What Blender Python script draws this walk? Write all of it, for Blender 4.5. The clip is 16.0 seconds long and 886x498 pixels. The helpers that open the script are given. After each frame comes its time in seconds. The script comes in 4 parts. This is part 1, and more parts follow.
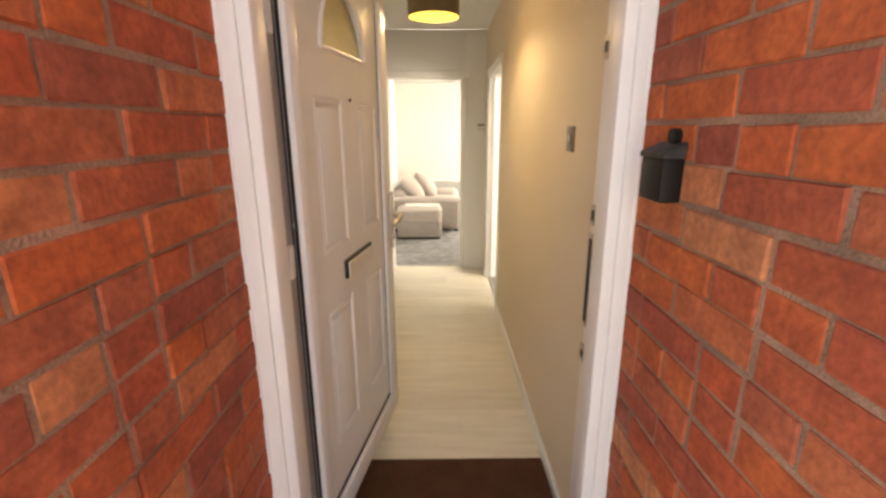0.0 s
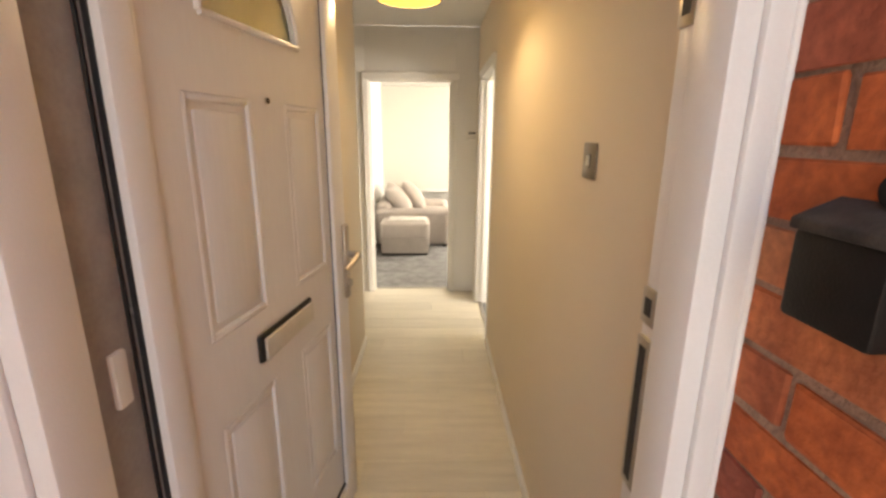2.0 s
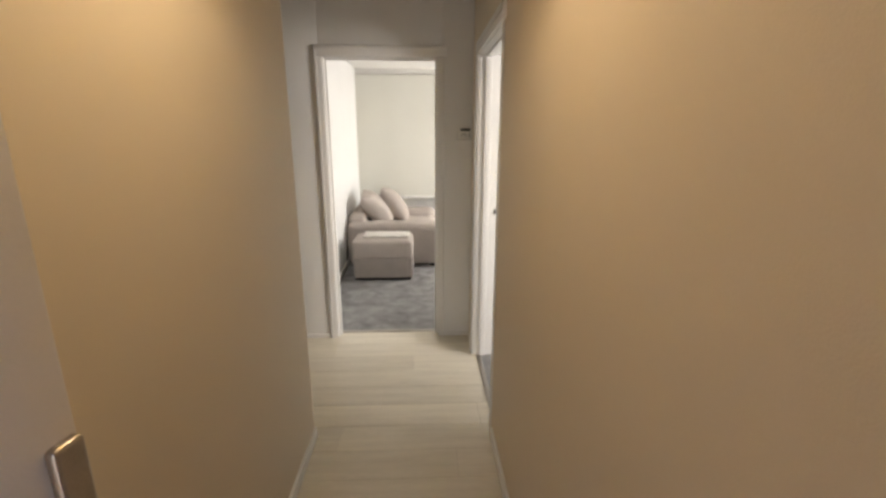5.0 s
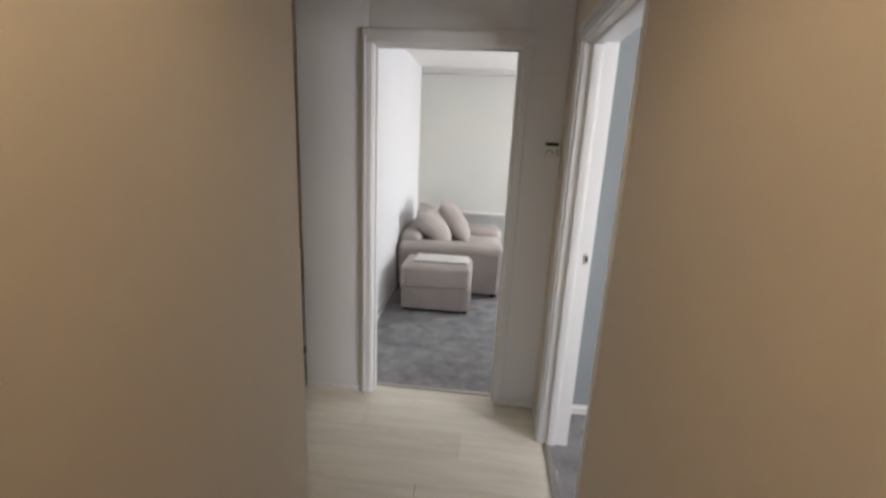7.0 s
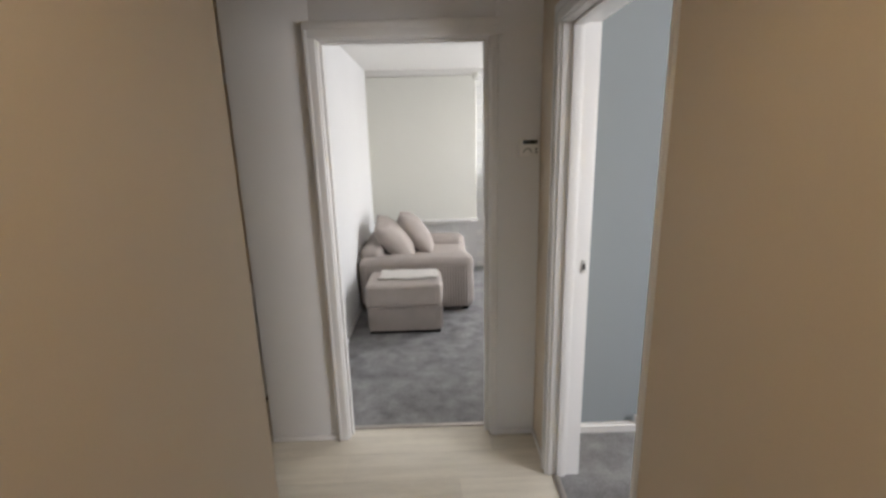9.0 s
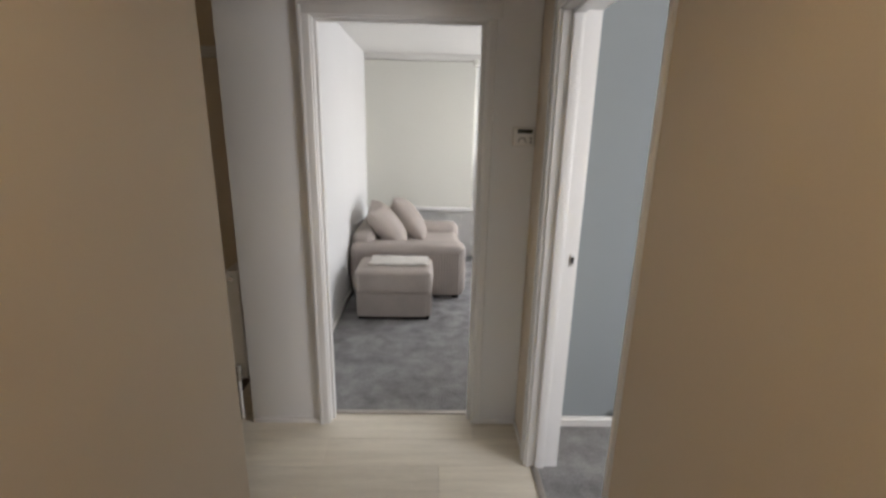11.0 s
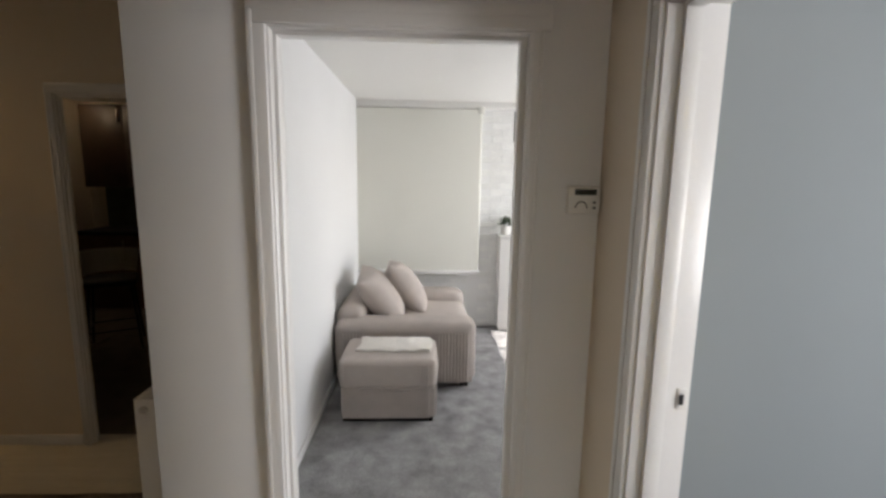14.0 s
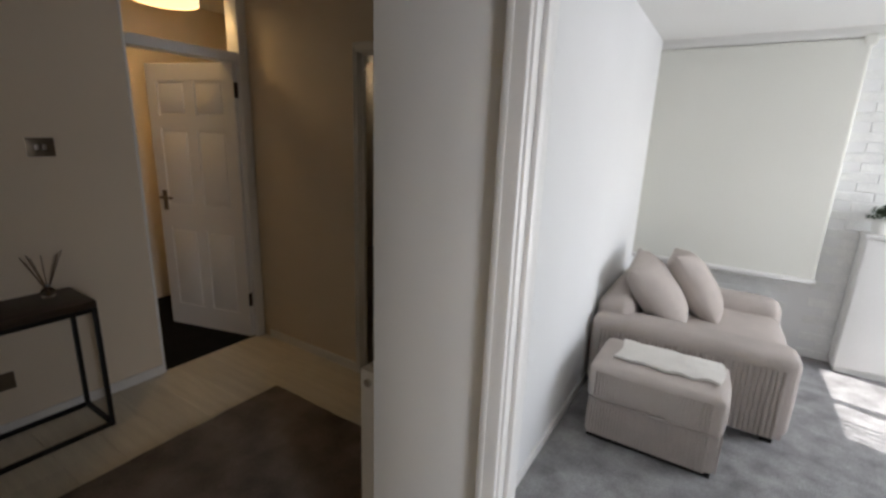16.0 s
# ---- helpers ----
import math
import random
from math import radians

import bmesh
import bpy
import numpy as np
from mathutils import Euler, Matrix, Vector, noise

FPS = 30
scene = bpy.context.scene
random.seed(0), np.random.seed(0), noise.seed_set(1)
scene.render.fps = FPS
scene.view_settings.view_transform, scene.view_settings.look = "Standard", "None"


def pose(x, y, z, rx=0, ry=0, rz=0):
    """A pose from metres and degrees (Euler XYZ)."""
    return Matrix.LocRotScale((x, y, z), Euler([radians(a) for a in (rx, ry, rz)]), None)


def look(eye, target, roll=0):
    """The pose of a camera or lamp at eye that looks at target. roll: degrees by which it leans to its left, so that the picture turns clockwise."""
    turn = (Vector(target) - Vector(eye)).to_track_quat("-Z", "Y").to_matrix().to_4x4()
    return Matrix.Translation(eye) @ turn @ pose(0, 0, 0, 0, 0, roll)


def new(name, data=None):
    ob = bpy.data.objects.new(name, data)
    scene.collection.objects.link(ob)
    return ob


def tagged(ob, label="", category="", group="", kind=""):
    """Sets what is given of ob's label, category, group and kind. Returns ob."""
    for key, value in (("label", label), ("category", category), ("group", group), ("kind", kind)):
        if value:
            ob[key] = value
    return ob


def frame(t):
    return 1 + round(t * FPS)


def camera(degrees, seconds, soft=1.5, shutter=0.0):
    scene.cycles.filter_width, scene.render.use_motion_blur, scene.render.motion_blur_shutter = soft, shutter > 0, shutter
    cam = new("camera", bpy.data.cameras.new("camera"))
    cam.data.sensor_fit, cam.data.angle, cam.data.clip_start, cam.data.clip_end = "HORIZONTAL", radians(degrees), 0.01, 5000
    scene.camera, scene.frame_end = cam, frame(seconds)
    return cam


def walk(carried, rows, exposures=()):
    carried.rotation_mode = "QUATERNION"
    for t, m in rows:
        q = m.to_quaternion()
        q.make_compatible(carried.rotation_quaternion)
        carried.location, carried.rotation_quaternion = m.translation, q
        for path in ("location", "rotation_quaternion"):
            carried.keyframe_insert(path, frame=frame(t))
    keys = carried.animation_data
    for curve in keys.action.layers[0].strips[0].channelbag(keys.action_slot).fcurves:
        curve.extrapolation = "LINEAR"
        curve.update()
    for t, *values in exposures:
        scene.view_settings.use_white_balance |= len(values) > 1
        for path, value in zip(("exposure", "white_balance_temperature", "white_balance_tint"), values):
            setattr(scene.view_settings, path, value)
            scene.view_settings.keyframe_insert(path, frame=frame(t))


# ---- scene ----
cam = camera(89.5, 16.0, soft=2.8)
PATH = [
    (0, (0.125, 0.031, 1.502), (0.138, 1.963, 0.985), -0.3),
    (0.5, (0.12, 0.139, 1.514), (0.14, 2.068, 0.99), 0.2),
    (1, (0.097, 0.28, 1.528), (0.139, 2.214, 1.023), 0.3),
    (1.5, (0.133, 0.411, 1.521), (0.185, 2.346, 1.021), -0.2),
    (2, (0.204, 0.55, 1.527), (0.247, 2.488, 1.032), 0.5),
    (2.5, (0.212, 0.701, 1.51), (0.223, 2.638, 1.009), 1.3),
    (3, (0.168, 0.896, 1.513), (0.193, 2.834, 1.018), 0.2),
    (3.5, (0.168, 1.037, 1.513), (0.25, 2.97, 1.006), 0.2),
    (4, (0.211, 1.237, 1.509), (0.335, 3.165, 0.991), 0.2),
    (6.5, (0.274, 2.202, 1.568), (0.162, 4.138, 1.079), 1.8),
    (7, (0.242, 2.402, 1.563), (0.062, 4.331, 1.07), 2.7),
    (7.5, (0.157, 2.593, 1.56), (0.045, 4.532, 1.082), 1.3),
    (8, (0.106, 2.688, 1.563), (0.066, 4.633, 1.101), 0.2),
    (8.5, (0.103, 2.698, 1.552), (0.104, 4.644, 1.091), -0.0),
    (9, (0.109, 2.698, 1.559), (0.139, 4.642, 1.088), -1.5),
    (11.5, (0.146, 2.741, 1.546), (0.182, 4.667, 1.009), 2.0),
    (12, (0.116, 2.834, 1.554), (0.137, 4.757, 1.003), 2.4),
    (12.5, (0.092, 2.969, 1.59), (0.1, 4.925, 1.175), 1.8),
    (13, (0.101, 3.124, 1.625), (0.139, 5.095, 1.289), 1.3),
    (13.5, (0.111, 3.283, 1.607), (0.171, 5.26, 1.311), 1.0),
    (14, (0.075, 3.446, 1.575), (0.146, 5.421, 1.267), 0.9),
    (14.5, (0.061, 3.606, 1.541), (0.117, 5.575, 1.191), 0.6),
    (15, (0.081, 3.747, 1.536), (-0.246, 5.681, 1.142), 1.0),
    (15.5, (0.07, 3.858, 1.534), (-0.716, 5.641, 1.082), 2.7),
    (16, (-0.022, 3.934, 1.546), (-1.052, 5.578, 1.06), 2.2),
]
# ---- settings ----
EXPOSURES = [(0.0, 2.42, 8900, 11), (0.6, 2.18, 8800, 12), (1.2, 1.98, 8700, 12), (2.0, 2.33, 9000, 12), (2.6, 2.05, 9300, 14), (3.4, 1.86, 9000, 15), (4.2, 1.75, 8400, 12), (6.3, 1.22, 6400, 14), (9.0, 1.2, 6600, 13), (11.4, 1.08, 6650, 13), (12.4, 1.27, 6700, 13), (14.5, 1.12, 6550, 12), (16.0, 1.12, 6300, 12)]
walk(cam, [(t, look(eye, target, roll)) for t, eye, target, roll in PATH], EXPOSURES)
SKY, SUN, LR_WATTS, BED_WATTS, HALL_WATTS, LOBBY_WATTS, KITCHEN_WATTS = 0.15, 5.0, 25, 39, 3.3, 3.4, 0.6

# ---- world and light ----
SUN_AZ = Vector((0.97, -0.25, 0.95)).normalized()
world = bpy.data.worlds.new("world")
scene.world = world
world.use_nodes = True
wn = world.node_tree.nodes
sky = wn.new("ShaderNodeTexSky")
sky.sky_type, sky.sun_disc = "NISHITA", False
sky.sun_elevation = math.asin(SUN_AZ.z)
sky.sun_rotation = math.atan2(SUN_AZ.x, SUN_AZ.y)
world.node_tree.links.new(sky.outputs[0], wn["Background"].inputs[0])
wn["Background"].inputs[1].default_value = SKY

sun = new("sun", bpy.data.lights.new("sun", "SUN"))
sun.data.energy, sun.data.angle, sun.data.color = SUN, radians(0.5), (1.0, 0.95, 0.88)
sun.matrix_world = look(SUN_AZ * 20, (0, 0, 0))


def area(name, eye, target, sx, sy, watts, colour=(1, 1, 1)):
    ob = new(name, bpy.data.lights.new(name, "AREA"))
    ob.data.shape, ob.data.size, ob.data.size_y = "RECTANGLE", sx, sy
    ob.data.energy, ob.data.color = watts, colour
    ob.matrix_world = look(eye, target)
    return ob


def bulb(name, at, watts, colour, radius=0.04):
    ob = new(name, bpy.data.lights.new(name, "POINT"))
    ob.data.energy, ob.data.color, ob.data.shadow_soft_size = watts, colour, radius
    ob.location = at
    return ob


area("window_light", (2.66, 7.22, 1.15), (0, 7.1, 0.9), 1.55, 1.6, LR_WATTS, (0.94, 0.965, 1.0))
area("window_light", (3.46, 2.83, 1.45), (0.0, 4.4, 1.2), 1.25, 1.0, BED_WATTS, (0.95, 0.965, 1.0))
bulb("lamp_light", (0.1, 2.6, 2.115), HALL_WATTS, (1.0, 0.80, 0.55), 0.03)
bulb("lamp_light", (-3.85, 8.6, 2.36), KITCHEN_WATTS, (1.0, 0.74, 0.45), 0.05)
bulb("lamp_light", (-3.36, 5.68, 2.41), LOBBY_WATTS, (1.0, 0.62, 0.26), 0.05)


# ---- materials ----
def material(name, colour, rough=0.6, metal=0.0, vary=0.0, scale=8.0, fine=0.0, fine_scale=120.0, bump=0.0, second=None,
             per_piece=0.0, stretch=(1, 1, 1), spec=0.5, rough_vary=0.0, hue_piece=None, object_coords=False):
    """A surface with colour varied at two scales, fine relief and, for pieces, a tone of their own."""
    m = bpy.data.materials.new(name)
    m.use_nodes = True
    t = m.node_tree
    n, l = t.nodes, t.links
    b = n["Principled BSDF"]
    b.inputs["Roughness"].default_value = rough
    b.inputs["Metallic"].default_value = metal
    b.inputs["Specular IOR Level"].default_value = spec
    geo = n.new("ShaderNodeNewGeometry")
    coord = n.new("ShaderNodeTexCoord")
    mapping = n.new("ShaderNodeMapping")
    mapping.inputs["Scale"].default_value = stretch
    l.new(coord.outputs["Object"] if object_coords else geo.outputs["Position"], mapping.inputs[0])
    big = n.new("ShaderNodeTexNoise")
    big.inputs["Scale"].default_value, big.inputs["Detail"].default_value = scale, 4
    small = n.new("ShaderNodeTexNoise")
    small.inputs["Scale"].default_value, small.inputs["Detail"].default_value = fine_scale, 3
    for tex in (big, small):
        l.new(mapping.outputs[0], tex.inputs["Vector"])
    ramp = n.new("ShaderNodeMapRange")
    ramp.inputs["From Min"].default_value, ramp.inputs["From Max"].default_value = 0.3, 0.7
    l.new(big.outputs["Fac"], ramp.inputs["Value"])
    mix = n.new("ShaderNodeMix")
    mix.data_type = "RGBA"
    dark = second or tuple(c * (1 - vary) for c in colour)
    mix.inputs[6].default_value, mix.inputs[7].default_value = (*dark, 1), (*colour, 1)
    l.new(ramp.outputs[0], mix.inputs[0])
    out = mix.outputs[2]
    if hue_piece:
        info = n.new("ShaderNodeObjectInfo")
        tones = n.new("ShaderNodeValToRGB")
        tones.color_ramp.interpolation = "LINEAR"
        for i, c in enumerate(hue_piece):
            e = tones.color_ramp.elements[i] if i < 2 else tones.color_ramp.elements.new(1.0)
            e.position = i / (len(hue_piece) - 1)
            e.color = (*c, 1)
        l.new(info.outputs["Random"], tones.inputs[0])
        mul = n.new("ShaderNodeMix")
        mul.data_type, mul.blend_type = "RGBA", "MULTIPLY"
        mul.inputs[0].default_value = 1.0
        l.new(out, mul.inputs[6])
        l.new(tones.outputs[0], mul.inputs[7])
        out = mul.outputs[2]
    if per_piece:
        info = n.new("ShaderNodeObjectInfo")
        rng = n.new("ShaderNodeMapRange")
        rng.inputs["To Min"].default_value, rng.inputs["To Max"].default_value = 1 - per_piece, 1 + per_piece
        l.new(info.outputs["Random"], rng.inputs["Value"])
        hsv = n.new("ShaderNodeHueSaturation")
        l.new(rng.outputs[0], hsv.inputs["Value"])
        l.new(out, hsv.inputs["Color"])
        out = hsv.outputs[0]
    if fine:
        rng = n.new("ShaderNodeMapRange")
        rng.inputs["From Min"].default_value, rng.inputs["From Max"].default_value = 0.25, 0.75
        rng.inputs["To Min"].default_value, rng.inputs["To Max"].default_value = 1 - fine, 1 + fine
        l.new(small.outputs["Fac"], rng.inputs["Value"])
        hsv = n.new("ShaderNodeHueSaturation")
        l.new(rng.outputs[0], hsv.inputs["Value"])
        l.new(out, hsv.inputs["Color"])
        out = hsv.outputs[0]
    l.new(out, b.inputs["Base Color"])
    if rough_vary:
        rng = n.new("ShaderNodeMapRange")
        rng.inputs["To Min"].default_value, rng.inputs["To Max"].default_value = rough - rough_vary, rough + rough_vary
        l.new(big.outputs["Fac"], rng.inputs["Value"])
        l.new(rng.outputs[0], b.inputs["Roughness"])
    if bump:
        bp = n.new("ShaderNodeBump")
        bp.inputs["Strength"].default_value, bp.inputs["Distance"].default_value = 1.0, bump
        l.new(small.outputs["Fac"], bp.inputs["Height"])
        l.new(bp.outputs[0], b.inputs["Normal"])
    return m


def glow(name, colour, strength):
    m = bpy.data.materials.new(name)
    m.use_nodes = True
    b = m.node_tree.nodes["Principled BSDF"]
    b.inputs["Base Color"].default_value = (*colour, 1)
    b.inputs["Emission Color"].default_value = (*colour, 1)
    b.inputs["Emission Strength"].default_value = strength
    return m


def glass(name, colour=(1, 1, 1), rough=0.0):
    m = bpy.data.materials.new(name)
    m.use_nodes = True
    b = m.node_tree.nodes["Principled BSDF"]
    b.inputs["Base Color"].default_value = (*colour, 1)
    b.inputs["Transmission Weight"].default_value = 1.0
    b.inputs["Roughness"].default_value = rough
    b.inputs["IOR"].default_value = 1.45
    return m


hall_paint = material("hall_paint", (0.74, 0.645, 0.52), 0.75, vary=0.04, scale=1.3, fine=0.012, fine_scale=300, bump=0.0003)
cool_paint = material("cool_paint", (0.82, 0.82, 0.815), 0.75, vary=0.03, scale=1.5, fine=0.012, fine_scale=300, bump=0.0005)
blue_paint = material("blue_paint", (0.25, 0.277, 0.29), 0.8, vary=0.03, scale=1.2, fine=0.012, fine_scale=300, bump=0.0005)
ceiling_paint = material("ceiling_paint", (0.82, 0.81, 0.78), 0.8, vary=0.03, scale=1.0, fine=0.02, fine_scale=160, bump=0.001)
gloss_white = material("gloss_white", (0.82, 0.81, 0.79), 0.32, vary=0.03, scale=3, fine=0.01, fine_scale=60, bump=0.0004)
upvc = material("upvc", (0.80, 0.78, 0.78), 0.34, vary=0.05, scale=4, fine=0.012, fine_scale=200, bump=0.0004)
door_skin = material("door_skin", (0.76, 0.73, 0.71), 0.4, vary=0.03, scale=5, fine=0.02, fine_scale=90, bump=0.0006, stretch=(1, 1, 0.15))
strip_grey = material("strip_grey", (0.40, 0.375, 0.36), 0.45, metal=0.0, vary=0.25, scale=14, fine=0.08)
rubber = material("rubber", (0.015, 0.015, 0.017), 0.6, fine=0.1)
brass_dark = material("brass_dark", (0.05, 0.035, 0.025), 0.35, metal=0.6, vary=0.3, scale=30)
satin_steel = material("satin_steel", (0.50, 0.46, 0.42), 0.33, metal=1.0, vary=0.12, scale=25, fine=0.06, fine_scale=300)
flap_steel = material("flap_steel", (0.74, 0.71, 0.66), 0.42, metal=0.6, vary=0.08, scale=25, fine=0.04, fine_scale=300)
chrome = material("chrome", (0.72, 0.71, 0.70), 0.16, metal=1.0, vary=0.05, scale=20)
switch_metal = material("switch_metal", (0.20, 0.165, 0.125), 0.36, metal=0.75, vary=0.1, scale=30, fine=0.05, fine_scale=400)
black_metal = material("black_metal", (0.012, 0.011, 0.010), 0.45, metal=0.3, vary=0.2, scale=20)
black_plastic = material("black_plastic", (0.010, 0.009, 0.009), 0.5, vary=0.3, scale=30, fine=0.1, fine_scale=300, bump=0.0005, spec=0.25)
box_dust = material("box_dust", (0.055, 0.045, 0.042), 0.8, second=(0.014, 0.012, 0.012), scale=35, fine=0.2, fine_scale=300, bump=0.0006)
white_plastic = material("white_plastic", (0.80, 0.79, 0.76), 0.4, vary=0.03, scale=20)
grey_plastic = material("grey_plastic", (0.16, 0.16, 0.15), 0.35, vary=0.05, scale=20)
display = material("display", (0.03, 0.035, 0.025), 0.2, vary=0.1)
brick_clay = material("brick_clay", (0.95, 0.95, 0.95), 0.88, second=(0.58, 0.52, 0.56), scale=16, fine=0.26, fine_scale=70, bump=0.003,
                      hue_piece=[(0.54, 0.105, 0.045), (0.60, 0.145, 0.045), (0.45, 0.095, 0.05), (0.60, 0.18, 0.075), (0.38, 0.09, 0.055), (0.58, 0.13, 0.042), (0.62, 0.25, 0.12)])
mortar = material("mortar", (0.40, 0.25, 0.185), 0.95, vary=0.45, scale=9, fine=0.2, fine_scale=160, bump=0.004)
laminate = material("laminate", (0.76, 0.71, 0.60), 0.36, second=(0.65, 0.60, 0.50), scale=5, fine=0.05, fine_scale=40, bump=0.0004,
                    per_piece=0.07, stretch=(0.5, 5, 1), rough_vary=0.08)
underlay = material("underlay", (0.22, 0.19, 0.15), 0.9, vary=0.2)
carpet = material("carpet", (0.39, 0.385, 0.385), 0.97, second=(0.215, 0.211, 0.212), scale=7, fine=0.2, fine_scale=140, bump=0.01, spec=0.1)
rug_pile = material("rug_pile", (0.32, 0.27, 0.235), 0.97, second=(0.155, 0.128, 0.11), scale=4.5, fine=0.3, fine_scale=200, bump=0.012, spec=0.1)
mat_fibre = material("mat_fibre", (0.13, 0.06, 0.035), 0.97, vary=0.25, scale=7, fine=0.35, fine_scale=300, bump=0.008, spec=0.1)
dark_mat = material("dark_mat", (0.02, 0.02, 0.021), 0.97, vary=0.3, scale=8, fine=0.3, fine_scale=300, bump=0.006, spec=0.1)
cord = material("cord", (0.485, 0.432, 0.395), 0.95, vary=0.12, scale=6, fine=0.1, fine_scale=220, bump=0.003, spec=0.15)
cord_light = material("cord_light", (0.52, 0.465, 0.425), 0.95, vary=0.1, scale=7, fine=0.08, fine_scale=260, bump=0.003, spec=0.15)
throw_fabric = material("throw_fabric", (0.78, 0.75, 0.70), 0.95, vary=0.08, scale=12, fine=0.08, fine_scale=200, bump=0.004, spec=0.1)
beige_paint = material("beige_paint", (0.74, 0.735, 0.675), 0.8, vary=0.03, scale=1.4, fine=0.012, fine_scale=300, bump=0.0005)
blind_fabric = material("blind_fabric", (0.66, 0.655, 0.585), 0.9, vary=0.03, scale=1.5, fine=0.015, fine_scale=500, bump=0.0004)
slip_white = material("slip_white", (0.86, 0.86, 0.84), 0.85, vary=0.08, scale=12, fine=0.06, fine_scale=90, bump=0.004, per_piece=0.05)
walnut = material("walnut", (0.055, 0.032, 0.020), 0.45, second=(0.03, 0.017, 0.011), scale=6, fine=0.15, fine_scale=60, stretch=(8, 0.7, 8), bump=0.0004)
leaf_green = material("leaf_green", (0.06, 0.10, 0.04), 0.6, vary=0.5, scale=30, per_piece=0.2)
reed = material("reed", (0.16, 0.10, 0.06), 0.8, vary=0.2, scale=30)
shade_outer = material("shade_outer", (0.10, 0.075, 0.045), 0.85, vary=0.15, scale=20, fine=0.1, fine_scale=400)
shade_glow = glow("shade_glow", (1.0, 0.72, 0.12), 0.42)
lobby_glow = glow("lobby_glow", (1.0, 0.78, 0.42), 0.6)
spot_glow = glow("spot_glow", (1.0, 0.92, 0.75), 4.0)
unit_dark = material("unit_dark", (0.05, 0.03, 0.02), 0.4, vary=0.3, scale=8)
unit_brown = material("unit_brown", (0.16, 0.085, 0.045), 0.5, vary=0.2, scale=6)
tile_green = material("tile_green", (0.10, 0.13, 0.08), 0.3, vary=0.3, scale=9)
clear_glass = glass("clear_glass", (0.95, 0.98, 0.97))
clear_pane = bpy.data.materials.new("clear_pane")
clear_pane.use_nodes = True
_t = clear_pane.node_tree
_o = _t.nodes["Material Output"]
_a, _g, _m, _f = (_t.nodes.new("ShaderNode" + k) for k in ("BsdfTransparent", "BsdfGlossy", "MixShader", "Fresnel"))
_g.inputs["Roughness"].default_value = 0.02
_t.links.new(_f.outputs[0], _m.inputs[0]), _t.links.new(_a.outputs[0], _m.inputs[1]), _t.links.new(_g.outputs[0], _m.inputs[2])
_t.links.new(_m.outputs[0], _o.inputs[0])
frosted = glass("frosted", (0.80, 0.80, 0.62), 0.35)
paving = material("paving", (0.46, 0.42, 0.38), 0.9, vary=0.3, scale=3, fine=0.15, fine_scale=90, bump=0.003)


# ---- building helpers ----
def mesh_object(name, bm, mat, smooth=False):
    me = bpy.data.meshes.new(name)
    bm.normal_update()
    bm.to_mesh(me)
    bm.free()
    if smooth:
        for p in me.polygons:
            p.use_smooth = True
        me.set_sharp_from_angle(angle=radians(40))
    me.materials.append(mat)
    return new(name, me)


def add_box(bm, x0, x1, y0, y1, z0, z1, bevel=0.0, seg=2, m=None):
    r = bmesh.ops.create_cube(bm, size=1.0)
    vs = r["verts"]
    for v in vs:
        v.co = Vector(((x0 + x1) / 2 + v.co.x * (x1 - x0), (y0 + y1) / 2 + v.co.y * (y1 - y0), (z0 + z1) / 2 + v.co.z * (z1 - z0)))
    if bevel:
        es = list({e for v in vs for e in v.link_edges})
        r = bmesh.ops.bevel(bm, geom=es, offset=bevel, segments=seg, profile=0.5, affect="EDGES")
        vs = list({v for f in r["faces"] for v in f.verts} | {v for v in vs if v.is_valid})
    if m:
        bmesh.ops.transform(bm, matrix=m, verts=vs)
    return vs


def boxes(name, items, mat, bevel=0.0, seg=2, smooth=True):
    bm = bmesh.new()
    for b in items:
        add_box(bm, *b, bevel=bevel, seg=seg)
    return mesh_object(name, bm, mat, smooth and bevel > 0)


def add_cyl(bm, a, b, r0, r1=None, n=20):
    a, b = Vector(a), Vector(b)
    d = b - a
    m = Matrix.Translation((a + b) / 2) @ d.to_track_quat("Z", "Y").to_matrix().to_4x4()
    return bmesh.ops.create_cone(bm, cap_ends=True, segments=n, radius1=r0, radius2=r0 if r1 is None else r1, depth=d.length, matrix=m)["verts"]


def cyl(name, a, b, r0, mat, r1=None, n=20):
    bm = bmesh.new()
    add_cyl(bm, a, b, r0, r1, n)
    return mesh_object(name, bm, mat, True)


def lathe(name, profile, mat, at=(0, 0, 0), n=28):
    bm = bmesh.new()
    rings = []
    for r, z in profile:
        rings.append([bm.verts.new((at[0] + r * math.cos(2 * math.pi * i / n), at[1] + r * math.sin(2 * math.pi * i / n), at[2] + z)) for i in range(n)])
    for p, q in zip(rings, rings[1:]):
        for i in range(n):
            bm.faces.new((p[i], p[(i + 1) % n], q[(i + 1) % n], q[i]))
    return mesh_object(name, bm, mat, True)


def thing(name, parts, label, category, at=(0, 0, 0), group="", kind=""):
    e = new(name)
    e.location = at
    for p in parts:
        p.parent = e
        p.matrix_parent_inverse = Matrix.Translation(at).inverted()
    return tagged(e, label, category, group, kind)


def structure(ob, label):
    return tagged(ob, label, kind="structure")


def adopt(parent, child):
    child.parent = parent
    child.matrix_parent_inverse = Matrix.Translation(parent.location).inverted()
    return child


